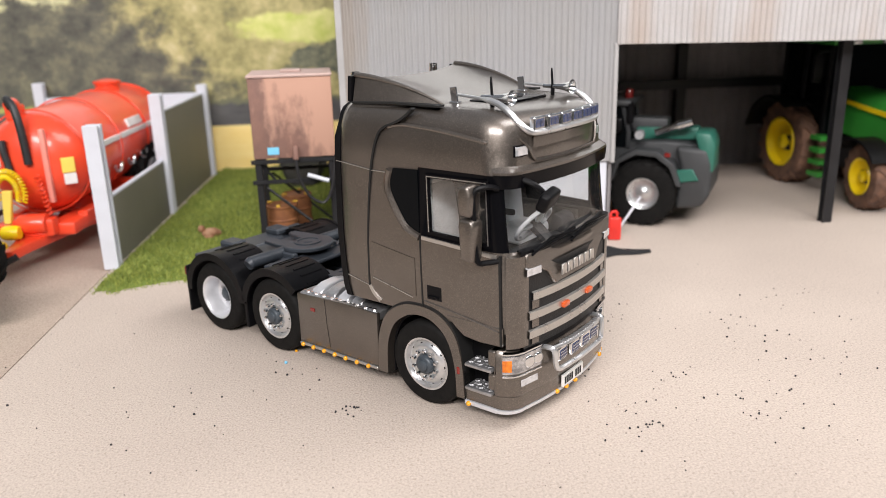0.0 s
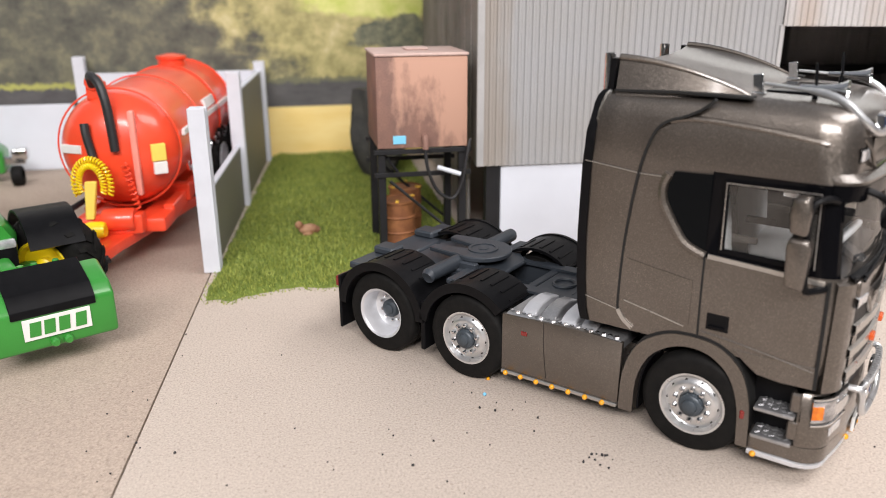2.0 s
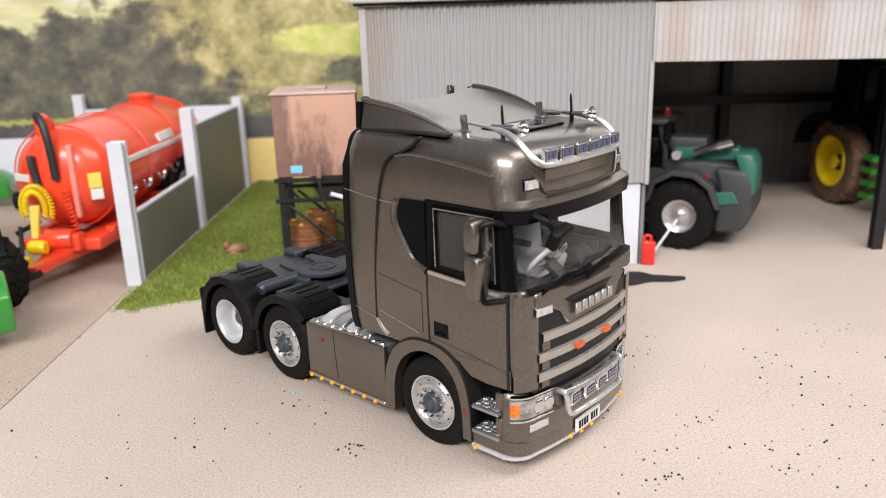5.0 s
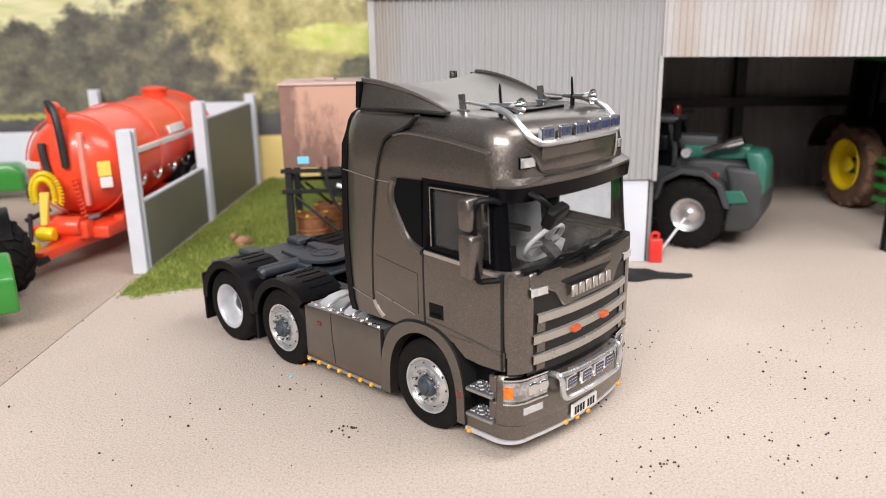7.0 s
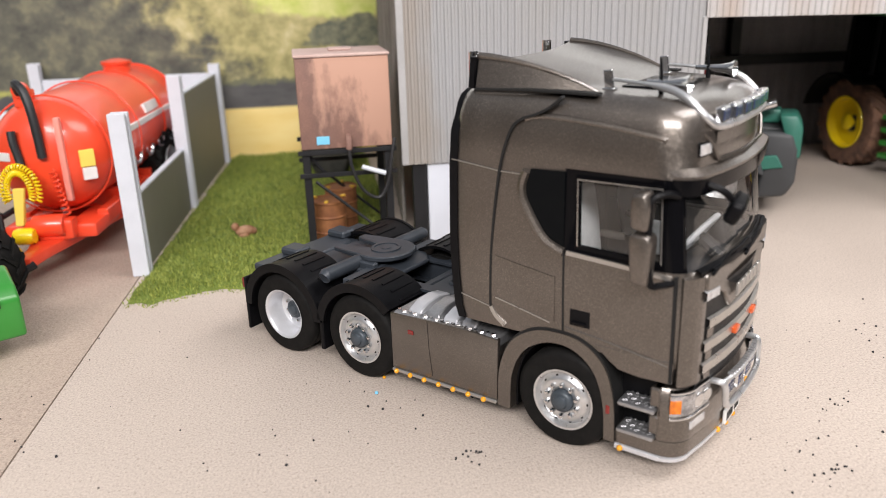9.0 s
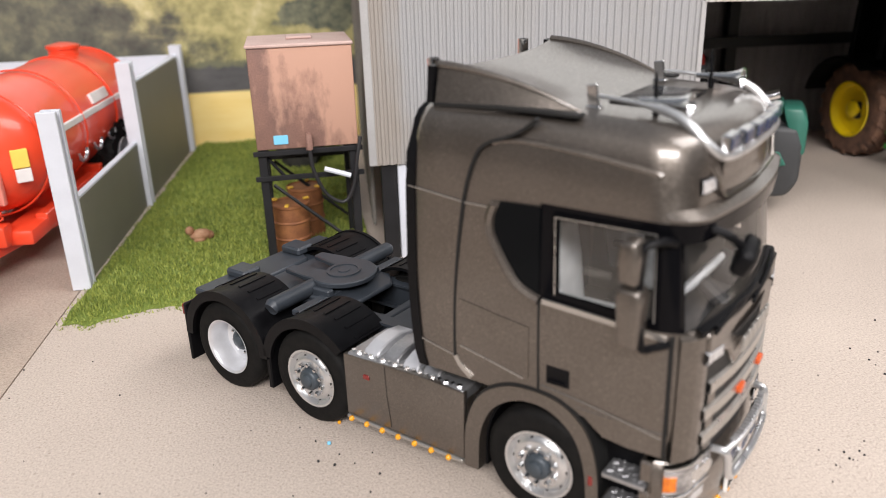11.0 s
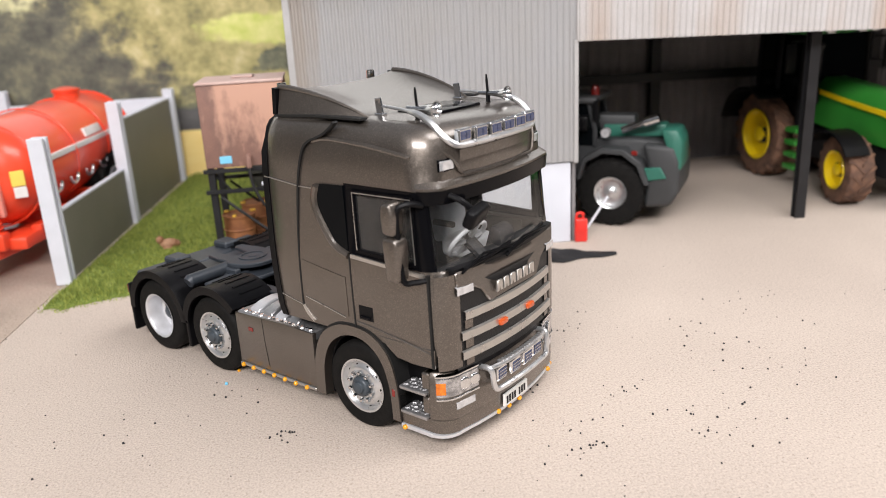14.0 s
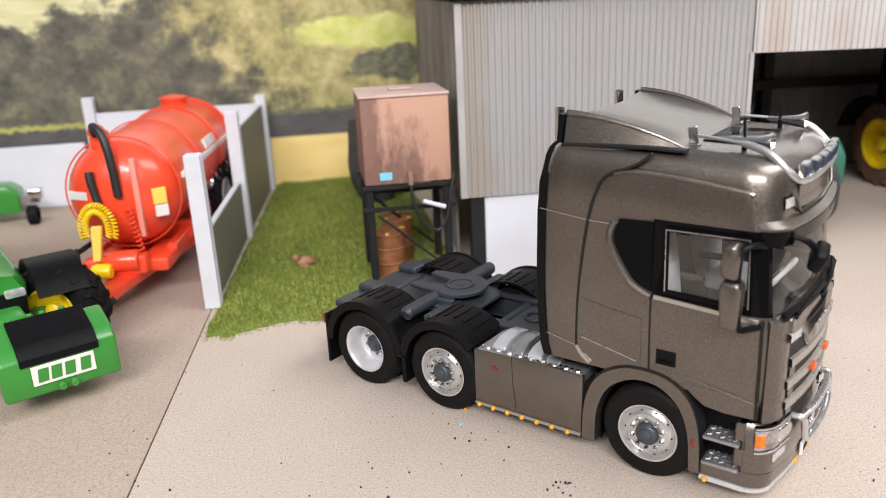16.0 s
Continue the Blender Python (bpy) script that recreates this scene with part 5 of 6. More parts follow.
for x, deep in ((0.0, False), (-83.5, False), (-124.0, True)):
    for s in (-1, 1):
        turn = mpose(x, s * 33.2, 16.35, 0, 0, 0 if s < 0 else 180)
        w = again("wheel", TYRE, truck, turn)
        if deep:
            again("rim", DISH, w, mpose(0, 0, 0), "deep dished pale rim")
            again("hub_cap", HUB, w, mpose(0, 6.4, 0), "slate grey hub cap")
            for k in range(10):
                again("wheel_nut", NUT, w, mpose(5.6 * math.sin(2 * math.pi * k / 10), 7.6, 5.6 * math.cos(2 * math.pi * k / 10)))
        else:
            again("rim", DISC, w, mpose(0, 0, 0), "bright alloy rim")
            again("hub_cap", HUB, w, mpose(0, 0, 0), "slate grey hub cap")
            for k in range(10):
                again("wheel_nut", NUT, w, mpose(5.3 * math.sin(2 * math.pi * k / 10), 0, 5.3 * math.cos(2 * math.pi * k / 10)))
            again("hand_holes", HOLES, w, mpose(0, 0, 0))
        if x < 0:
            again("inner_tyre", TYRE, w, mpose(0, 10.6, 0))
# ---- farm machines and yard clutter ----
RED = mat("tanker_red", (0.88, 0.075, 0.028), 0.33, 0, 0.12, 40, 2500, 0.08, coat=0.4)
GREEN = mat("tractor_green", (0.035, 0.26, 0.035), 0.35, 0, 0.12, 60, 2500, 0.08, coat=0.4)
TEAL = mat("loader_teal", (0.030, 0.156, 0.114), 0.45, 0, 0.2, 60, 2500, 0.1)
DARKGREY = mat("loader_grey", (0.045, 0.048, 0.051), 0.55, 0, 0.2, 80, 2500, 0.15)
YELLOW = mat("rim_yellow", (0.90, 0.66, 0.01), 0.35, 0, 0.1, 60, 2500, 0.08, coat=0.3)
MUD = mat("muddy_tyre", (0.20, 0.105, 0.065), 0.85, 0, 0.4, 120, 1800, 0.5, tint=(0.07, 0.04, 0.03))
LABELWHITE = mat("label_white", (0.80, 0.78, 0.76), 0.5, 0, 0.08, 200, 2500, 0.05)
PINK = mat("sight_tube", (0.85, 0.30, 0.24), 0.3, 0, 0.08, 200, 2500, 0.05, coat=0.4)
LABELYELLOW = mat("label_yellow", (0.88, 0.66, 0.12), 0.5, 0, 0.08, 200, 2500, 0.05)
CANRED = mat("can_red", (0.80, 0.035, 0.025), 0.35, 0, 0.12, 200, 2500, 0.1, coat=0.3)
CLOTH = mat("black_cloth", (0.016, 0.016, 0.018), 0.85, 0, 0.4, 200, 2500, 0.4)
FUR = mat("brown_resin", (0.26, 0.11, 0.05), 0.8, 0, 0.4, 200, 2500, 0.3, tint=(0.42, 0.25, 0.15))


def lugged(name, r, w, lugs, material, rim_r):
    """A farm tyre and its chevron lugs; its axis is y and its face lies at y = 0."""
    bm = B()
    lathe(bm, [(rim_r, w * 0.06), (r * 0.82, 0), (r * 0.93, w * 0.05), (r * 0.955, w * 0.16), (r * 0.955, w * 0.84), (r * 0.93, w * 0.95), (r * 0.82, w), (rim_r, w * 0.94)], 40, "y")
    tyre = mesh_of(name, bm, material, 40)
    bars = []
    for h in (0, 1):
        bm = B()
        q = []
        for rr in (r * 0.92, r):
            for f, da in ((-0.01, -0.04), (0.14, 0.0), (0.53, 0.30)):
                for e in (-0.046, 0.046):
                    y = w * (f if h == 0 else 1 - f)
                    k = rr * (0.94 if f < 0 else 1.0)
                    q.append(bm.verts.new((k * math.sin(da + e), y, k * math.cos(da + e))))
        for ix in ((6, 7, 9, 8), (8, 9, 11, 10), (0, 1, 7, 6), (4, 10, 11, 5), (0, 6, 8, 2), (2, 8, 10, 4), (1, 3, 9, 7), (3, 5, 11, 9)):
            bm.faces.new([q[i] for i in ix])
        bmesh.ops.recalc_face_normals(bm, faces=bm.faces)
        bars.append(mesh_of("lug", bm, material, 0))
    return tyre, bars, lugs


def dished(name, r, w, material, hub=0.32):
    bm = B()
    lathe(bm, [(r * 1.04, 0.2), (r * 1.02, -0.3), (r * 0.93, 0.2), (r * 0.88, w * 0.28), (r * 0.6, w * 0.36), (r * hub, w * 0.30), (r * hub, w * 0.12), (r * hub * 0.7, w * 0.06), (0.3, w * 0.06)], 36, "y")
    return mesh_of(name, bm, material, 40)


def wheel_at(parent, tyre, rim, m, label, rim_label):
    me, bars, lugs = tyre
    w = again("wheel", me, parent, m, label)
    for k in range(lugs):
        for h in (0, 1):
            again("lug", bars[h], w, mpose(0, 0, 0, 0, 360 * (k + 0.5 * h) / lugs))
    again("rim", rim, w, mpose(0, 0, 0), rim_label)
    return w


# slurry tanker
tanker = thing("slurry_tanker", "glossy red slurry tanker parked in the fenced bay", "slurry tanker", mpose(-171, 500, 0, 0, 0, -5.5))
bm = B()
lathe(bm, [(0.4, -8), (8, -7.4), (16, -5.4), (22, -2.4), (26.4, 1.8), (29.2, 7), (30.4, 12), (31.0, 22), (32.4, 110), (32.6, 172), (29, 180), (16, 186), (0.4, 188)], 56, "y", (0, 0, 58))
part("tank", bm, RED, tanker, "glossy red cylindrical tank", smooth=60)
for y in (9, 62, 118, 168):
    bm = B()
    r = 31.6 if y < 30 else 32.9
    tube(bm, [((r) * math.sin(2 * math.pi * k / 48), y, 58 + r * math.cos(2 * math.pi * k / 48)) for k in range(48)], 0.5, 6, True)
    part("tank_hoop", bm, RED, tanker)
bm = B()
lathe(bm, [(9, 88), (9, 93), (10, 93.4), (10, 95.4), (3, 97), (0.4, 97)], 24, "z", (0, 140, 0))
part("manhole", bm, RED, tanker)
bm = B()
tube(bm, smooth_line([(-8, 4, 92), (-7.4, 0, 96.4), (-5, -4, 97), (-1, -7, 93), (1.5, -9, 84), (2.6, -9.5, 72), (3, -9.5, 60)], 5), 2.3, 10)
part("overflow_pipe", bm, HOSE, tanker, "black overflow pipe")
bm = B()
lathe(bm, [(3.6, -3), (4.2, -2), (4.2, 2), (3.6, 3)], 16, "y", (-8, 6, 93))
box(bm, -12, -4, 4, 14, 84, 93, 1, 2)
part("pipe_neck", bm, RED, tanker)
bm = B()
tube(bm, smooth_line([(-11, -7.5, 74), (-10.5, -8.5, 68), (-9, -9, 60), (-8, -10, 54)], 4), 2.2, 10)
part("sight_hose", bm, HOSE, tanker, "black hose")
bm = B()
box(bm, 10.6, 13.8, -8.4, -4.6, 36, 80, 0.8, 2)
part("sight_bar", bm, PINK, tanker, "pinkish sight tube")
bm = B()
box(bm, -27, -14, -3.6, -1.4, 58, 62.5, 0.3, 1, rot=turned(0, 0, -26))
part("white_label", bm, LABELWHITE, tanker)
bm = B()
box(bm, 18.5, 26, -3.2, -0.4, 53, 62, 0.3, 1, rot=turned(0, 0, 30))
part("yellow_label", bm, LABELYELLOW, tanker)
bm = B()
box(bm, 19.0, 26, -3.0, -0.2, 46, 52.5, 0.3, 1, rot=turned(0, 0, 30))
part("white_label", bm, LABELWHITE, tanker)
for d, r in ((0.0, 1.3), (3.0, 1.3)):
    bm = B()
    coil = []
    for k in range(220):
        u = k / 219
        a = radians(205 - 230 * u)
        c = Vector((-9 + (9 - d) * math.cos(a), -14 - d * 0.6, 44 + (13 - d) * math.sin(a)))
        w = 2 * math.pi * 26 * u
        coil.append(c + Vector((math.cos(a) * r * math.cos(w), r * math.sin(w), math.sin(a) * r * math.cos(w))))
    tube(bm, coil, 0.55, 5)
    part("coiled_hose", bm, YELLOW, tanker, "coiled yellow air hose")
bm = B()
tube(bm, [(-10 + 1.6 * math.sin(k * 0.9) + k * 0.06, -13 + 1.2 * math.cos(k * 0.9), 52 - k * 0.36) for k in range(70)], 0.5, 5)
bmesh.ops.translate(bm, vec=(17, 2, 2), verts=bm.verts)
part("coiled_hose", bm, RED, tanker, "coiled red air hose")
bm = B()
prism(bm, [(-12, 46), (-6, 46), (-9.5, 26), (-14, 26)], "y", -17, -14.5, 0.5, 1)
part("hose_holder", bm, LABELYELLOW, tanker, "pale yellow hose holder")
bm = B()
prism(bm, [(-26, 60), (26, 60), (5, -30), (3, -46), (-3, -46), (-5, -30)], "z", 12, 17.5, 0.8, 2)
part("drawbar", bm, RED, tanker, "red drawbar")
bm = B()
box(bm, -12, 14, -16, -6, 17, 28, 2, 2), box(bm, 8, 24, -10, 30, 16, 24, 2, 2), box(bm, -24, -8, -10, 30, 16, 24, 2, 2)
lathe(bm, [(5.4, -8), (6, -7), (6, 7), (5.4, 8)], 18, "x", (2, -14, 25))
part("pump", bm, RED, tanker)
for x, y, z in ((-8, -22, 22), (-12, -34, 16)):
    bm = B()
    lathe(bm, [(0.3, -5), (3.6, -5), (4.4, -3), (4.4, 3), (3.6, 5), (0.3, 5)], 16, "x", (x, y, z))
    part("yellow_cap", bm, YELLOW, tanker, "yellow end cap")
bm = B()
tube(bm, [(-4, -44, 14), (0, -48, 12), (4, -44, 14)], 2.2, 8)
part("hitch_eye", bm, STEEL, tanker)
for a, b, r in (((-22, 10, 30), (-30, -4, 26), 1.6), ((-27, -4, 30), (-20, -20, 10), 1.4)):
    bm = B()
    tube(bm, [a, b], r, 8)
    part("drawbar_stay", bm, STEEL, tanker)
bm = B()
for x in (-24, 18):
    box(bm, x, x + 6, 10, 186, 18, 26, 0.6, 1)
for y in (40, 90, 140, 180):
    box(bm, -26, 26, y, y + 8, 20, 30, 0.6, 1)
part("underframe", bm, RED, tanker)
for i in range(5):
    bm = B()
    y = 26 + i * 26
    tube(bm, [(31.8, y + 6.5 * math.cos(radians(a)), 48 + 5.5 * math.sin(radians(a))) for a in range(180, 361, 20)], 1.2, 6)
    part("side_hook", bm, CHROME, tanker, "bright curved side hook")
bm = B()
box(bm, 30.4, 32.4, 18, 172, 62.5, 66.0, 0.3, 1)
box(bm, 29.0, 31.0, 84, 112, 67, 73, 0.3, 1, rot=turned(0, -18, 0))
part("side_lettering_band", bm, LABELWHITE, tanker, "pale band along the tank")
bm = B()
prism(bm, [(120, 84), (186, 86), (206, 80), (206, 76), (186, 78), (120, 76)], "x", -9, 9, 1, 2)
part("rear_boom", bm, RED, tanker)
TANKER_TYRE = lugged("tyre", 26, 18, 22, RUBBER, 13)
TANKER_RIM = dished("rim", 13, 16, RIMWHITE)
for s, y in ((1, 120), (1, 172), (-1, 120), (-1, 172)):
    wheel_at(tanker, TANKER_TYRE, TANKER_RIM, mpose(s * 33, y, 26, 0, 0, 90 if s > 0 else -90), "black tanker tyre", "pale rim")


def tractor_weight_box(origin):
    """Tractor seen from its front: green ballast box, steered wheel, bonnet (x to its side, y to its rear)."""
    t = thing("tractor", "green tractor with a front ballast box and yellow rims", "tractor", origin)
    bm = B()
    prism(bm, [(0, 9.5), (0, 26), (4.5, 30.5), (18, 36), (19, 12), (16, 9.5)], "x", -22.5, 22.5, 1.6, 3)
    part("ballast_box", bm, GREEN, t, "green front ballast box")
    bm = B()
    prism(bm, [(-0.7, 23.5), (-0.7, 26.6), (4.0, 31.5), (18.4, 37.4), (18.4, 36.2), (4.6, 30.5), (0.2, 25.8), (0.2, 23.5)], "x", -15, 15, 0.2, 1)
    part("rubber_mat", bm, BLACK, t, "black rubber cover")
    bm = B()
    box(bm, -11.5, 12.5, -0.6, -0.05, 14.4, 22.8, 0.1, 1)
    plate = part("maker_plate", bm, LABELWHITE, t, "pale maker's plate with green blocks")
    for i, x in enumerate((-9.6, -4.6, 0.6, 6.6)):
        bm = B()
        prism(bm, [(x, 15.8), (x + 3.9, 15.8), (x + 4.5, 21.4), (x + 0.6, 21.4)], "y", -0.85, -0.62)
        part("green_block", bm, GREEN, plate, smooth=0)
    for x in (-1.5, 3.2):
        bm = B()
        lathe(bm, [(1.7, 0), (1.7, -2.6), (1.1, -3.4), (0.2, -3.4)], 12, "y", (x, 0, 12.2))
        part("pin", bm, GREEN, t)
    for x in (-24, -9):
        bm = B()
        tube(bm, [(x, 19, 26), (x, 30, 30), (x, 42, 26)], 2.4, 8)
        box(bm, x - 3, x + 3, 26, 38, 16, 28, 0.8, 1)
        part("linkage_arm", bm, GREEN, t, "green front linkage arm")
    bm = B()
    for x in (-24, -16, -11, -3):
        lathe(bm, [(1.8, 20), (1.8, 33), (1.2, 35), (0.2, 35)], 10, "z", (x, 30, 0))
    part("linkage_ram", bm, GREEN, t)
    bm = B()
    loft(bm, [[Vector((x * w - 23, y, z)) for x, z in ((-13, 30), (-14, 40), (-10, 45.5), (0, 47), (10, 45.5), (14, 40), (13, 30))] for y, w in ((56, 0.72), (60, 0.92), (70, 1.0), (140, 1.08))], True)
    part("bonnet", bm, GREEN, t, "rounded green bonnet", smooth=50)
    bm = B()
    prism(bm, [(-34, 20), (-12, 20), (-11.5, 38), (-34.5, 38)], "y", 54.5, 58, 1.0, 2)
    part("radiator_grille", bm, BLACK, t, "black radiator grille")
    for x in (-30, -16):
        bm = B()
        box(bm, x - 4.5, x + 4.5, 54.0, 58, 35.5, 39.5, 1.2, 2)
        part("headlamp", bm, LAMPLENS, t, "clear headlamp")
    bm = B()
    box(bm, -31, -15, 40, 170, 14, 32, 2, 2)
    box(bm, -46, 0, 66, 74, 16, 24, 1.5, 2)
    part("front_axle", bm, GREEN, t)
    tyre, rim = lugged("tyre", 22.5, 17, 16, RUBBER, 12), dished("rim", 12, 15, YELLOW)
    wheel_at(t, tyre, rim, mpose(-3, 60, 22.5, 0, 0, -46), "black farm tyre", "yellow rim")
    wheel_at(t, tyre, rim, mpose(-58, 69, 22.5, 0, 0, -90), "black farm tyre", "yellow rim")
    for x in (3, -50):
        bm = B()
        arc = [radians(a) for a in range(30, 151, 12)]
        band(bm, [(70 + 25.5 * math.cos(a), 22 + 25.5 * math.sin(a)) for a in arc], [(70 + 24.2 * math.cos(a), 22 + 24.2 * math.sin(a)) for a in arc], "x", x - 11, x + 11)
        part("front_fender", bm, BLACK, t, "black curved fender", m=mpose(0, 0, 0))
    bm = B()
    prism(bm, [(150, 32), (205, 32), (207, 74), (152, 72)], "x", -86, -46, 3, 2)
    part("cab", bm, DARKGLASS, t, "dark glazed cab")
    bm = B()
    box(bm, -88, -45, 146, 210, 74, 80, 2.5, 3)
    part("cab_roof", bm, GREEN, t, "green cab roof")
    bm = B()
    box(bm, -22, -18, 140, 143, 54, 70, 1.2, 2)
    tube(bm, [(-48, 150, 71), (-20, 143, 71.5), (-20, 141.5, 68)], 0.9, 6)
    part("mirror", bm, BLACK, t, "black wing mirror")
    big, bigrim = lugged("tyre", 32, 22, 18, RUBBER, 17), dished("rim", 17, 20, YELLOW)
    for s in (-1, 1):
        wheel_at(t, big, bigrim, mpose(s * 34 - 66, 184, 32, 0, 0, 90 * s), "black farm tyre", "yellow rim")
    for ob in t.children:
        if ob.name.split(".")[0] not in ("ballast_box", "rubber_mat", "maker_plate", "pin"):
            ob.matrix_basis = mpose(12, -2, 0) @ ob.matrix_basis
    return t


tractor_weight_box(mpose(-171.3, 366.4, 0, 0, 0, 28.5))

# green implement far behind, by the white wall
imp = thing("farm_implement", "low green farm implement by the white wall", "implement", mpose(-300, 690, 0, 0, 0, 8))
bm = B()
prism(bm, [(-80, 8), (8, 8), (8, 24), (0, 30), (-80, 30)], "y", 0, 26, 2, 2)
part("body", bm, GREEN, imp)
bm = B()
box(bm, 0, 22, 4, 10, 14, 20, 1, 1), box(bm, 14, 25, -2, 8, 18, 26, 1.5, 2)
part("linkage", bm, CHROME, imp, "bright linkage end")
bm = B()
lathe(bm, [(6, -4), (7.5, -3), (7.5, 3), (6, 4)], 18, "x", (17, -6, 7.5))
part("wheel", bm, RUBBER, imp)
bm = B()
lathe(bm, [(6, -4), (7.5, -3), (7.5, 3), (6, 4)], 18, "x", (-60, 6, 7.5))
part("wheel", bm, RUBBER, imp)

# green tractor in the shed bay (x to its side, y to its rear, from its front axle)
tr = thing("tractor", "green tractor with muddy tyres standing in the shed", "tractor", mpose(398, 487, 0, 0, 0, 0))
ft, fr_ = lugged("tyre", 23, 17, 16, MUD, 12.5), dished("rim", 12.5, 15, YELLOW)
rt, rr_ = lugged("tyre", 32.5, 21, 18, MUD, 18.5), dished("rim", 18.5, 19, YELLOW)
for s in (-1, 1):
    wheel_at(tr, ft, fr_, mpose(s * 33.5, 0, 23, 0, 0, 90 * s + (-8)), "brown muddy front tyre", "yellow rim")
    wheel_at(tr, rt, rr_, mpose(s * 37, 94, 32.5, 0, 0, 90 * s), "brown muddy rear tyre", "yellow rim")
bm = B()
loft(bm, [[Vector((x * w, y, z + d)) for x, z in ((-13, 40), (-15, 56), (-12, 68), (-7, 73), (7, 73), (12, 68), (15, 56), (13, 40))] for y, w, d in ((-40, 0.62, -5), (-36, 0.85, -3), (-24, 0.98, -1), (10, 1.0, 1), (56, 1.05, 5))], True)
part("bonnet", bm, GREEN, tr, "green bonnet", smooth=50)
for s in (-1, 1):
    bm = B()
    ribbon(bm, [(-36, 58), (-18, 61.5), (20, 65), (54, 69)], 3.2, "x", s * 15.6 - 0.6, s * 15.6 + 0.6)
    part("bonnet_stripe", bm, YELLOW, tr, "yellow bonnet stripe")
bm = B()
box(bm, -10, 10, -30, 110, 18, 42, 2, 2), box(bm, -30, 30, -5, 5, 18, 27, 1.5, 2), box(bm, -34, 34, 88, 100, 26, 38, 2, 2)
part("chassis", bm, STEEL, tr)
bm = B()
loft(bm, [[Vector((x * w, y, z)) for x, y in ((-26, 58), (26, 58), (28, 112), (-28, 112))] for z, w in ((42, 0.86), (60, 1.0), (108, 0.92))], True)
part("cab_glass", bm, DARKGLASS, tr, "dark cab glazing", smooth=0)
for x, y in ((-25.5, 58), (25.5, 58), (-27.5, 112), (27.5, 112), (-28, 84), (28, 84)):
    bm = B()
    tube(bm, [(x, y, 44), (x * 1.02, y, 60), (x * 0.95, y, 108)], 1.8, 6)
    part("cab_pillar", bm, BLACK, tr)
bm = B()
box(bm, -29, 29, 50, 118, 108, 116, 3, 3)
part("cab_roof", bm, GREEN, tr, "green cab roof")
for x in (-22, -12, 12, 22):
    bm = B()
    box(bm, x - 3.4, x + 3.4, 47.6, 51, 108.5, 112.5, 0.8, 2)
    part("work_lamp", bm, LAMPLENS, tr, "clear work lamp")
bm = B()
lathe(bm, [(3, 116), (3, 120), (2, 122), (0.3, 122.4)], 14, "z", (-18, 66, 0))
part("beacon", bm, AMBER, tr, "amber beacon")
for s in (-1, 1):
    bm = B()
    arc = [radians(a) for a in range(15, 124, 12)]
    band(bm, [(94 + 37 * math.cos(a), 32.5 + 37 * math.sin(a)) for a in arc], [(94 + 35 * math.cos(a), 32.5 + 35 * math.sin(a)) for a in arc], "x", s * 37 - 11, s * 37 + 11)
    part("rear_fender", bm, BLACK, tr)
for s in (-1, 1):
    for i in range(4):
        bm = B()
        box(bm, s * 30 - 5, s * 30 + 5, 44, 58, 13 + i * 9, 16.5 + i * 9, 0.5, 1)
        part("cab_step", bm, GREEN, tr, "green cab step")
    bm = B()
    box(bm, s * 38 - 4, s * 38 + 4, 52, 54.5, 82, 102, 1.2, 2)
    tube(bm, [(s * 27, 57, 104), (s * 38, 53, 104), (s * 38, 53, 100)], 1.0, 6)
    part("mirror", bm, BLACK, tr, "black wing mirror")
bm = B()
tube(bm, [(-19, 50, 60), (-19, 50, 96), (-19, 47, 102)], 2.6, 10)
part("exhaust", bm, STEEL, tr)
bm = B()
arc = [radians(a) for a in range(40, 151, 11)]
band(bm, [(27 * math.cos(a), 23 + 27 * math.sin(a)) for a in arc], [(25.6 * math.cos(a), 23 + 25.6 * math.sin(a)) for a in arc], "x", -42, -25)
part("front_fender", bm, BLACK, tr)
bm = B()
arc = [radians(a) for a in range(40, 151, 11)]
band(bm, [(27 * math.cos(a), 23 + 27 * math.sin(a)) for a in arc], [(25.6 * math.cos(a), 23 + 25.6 * math.sin(a)) for a in arc], "x", 25, 42)
part("front_fender", bm, BLACK, tr)

# telescopic loader (x to its tail, y to its far side, from its near rear wheel)
ld = thing("telescopic_loader", "dark grey and teal green telescopic loader by the shed", "loader", mpose(206, 480, 0, 0, 0, -33))
lt, lr = lugged("tyre", 22, 15, 18, RUBBER, 10.0), dished("rim", 10.0, 13, ALLOY)
wheel_at(ld, lt, lr, mpose(0, 0, 22), "black loader tyre", "silver rim")
wheel_at(ld, lt, lr, mpose(-76, 0, 22), "black loader tyre", "silver rim")
wheel_at(ld, lt, lr, mpose(0, 62, 22, 0, 0, 180), "black loader tyre", "silver rim")
wheel_at(ld, lt, lr, mpose(-76, 62, 22, 0, 0, 180), "black loader tyre", "silver rim")
bm = B()
prism(bm, [(-22, 30), (-18, 44), (-6, 51), (8, 50), (19, 42), (24, 28), (21, 28), (16, 40), (7, 46.6), (-5, 47.4), (-16, 41.4), (-19, 30)], "y", -1, 15, 0.5, 1)
part("wheel_fender", bm, DARKGREY, ld, "dark grey wheel fender")
bm = B()
prism(bm, [(-100, 18), (18, 18), (24, 14), (36, 15), (40, 22), (40, 46), (36, 53), (12, 55), (-100, 50)], "y", 13, 50, 2.0, 3)
part("body", bm, DARKGREY, ld, "dark grey body")
bm = B()
prism(bm, [(20, 12), (36, 14), (41, 22), (41.5, 42), (38, 52), (18, 53), (22, 40)], "y", 5, 56, 3, 3)
part("counterweight", bm, DARKGREY, ld)
bm = B()
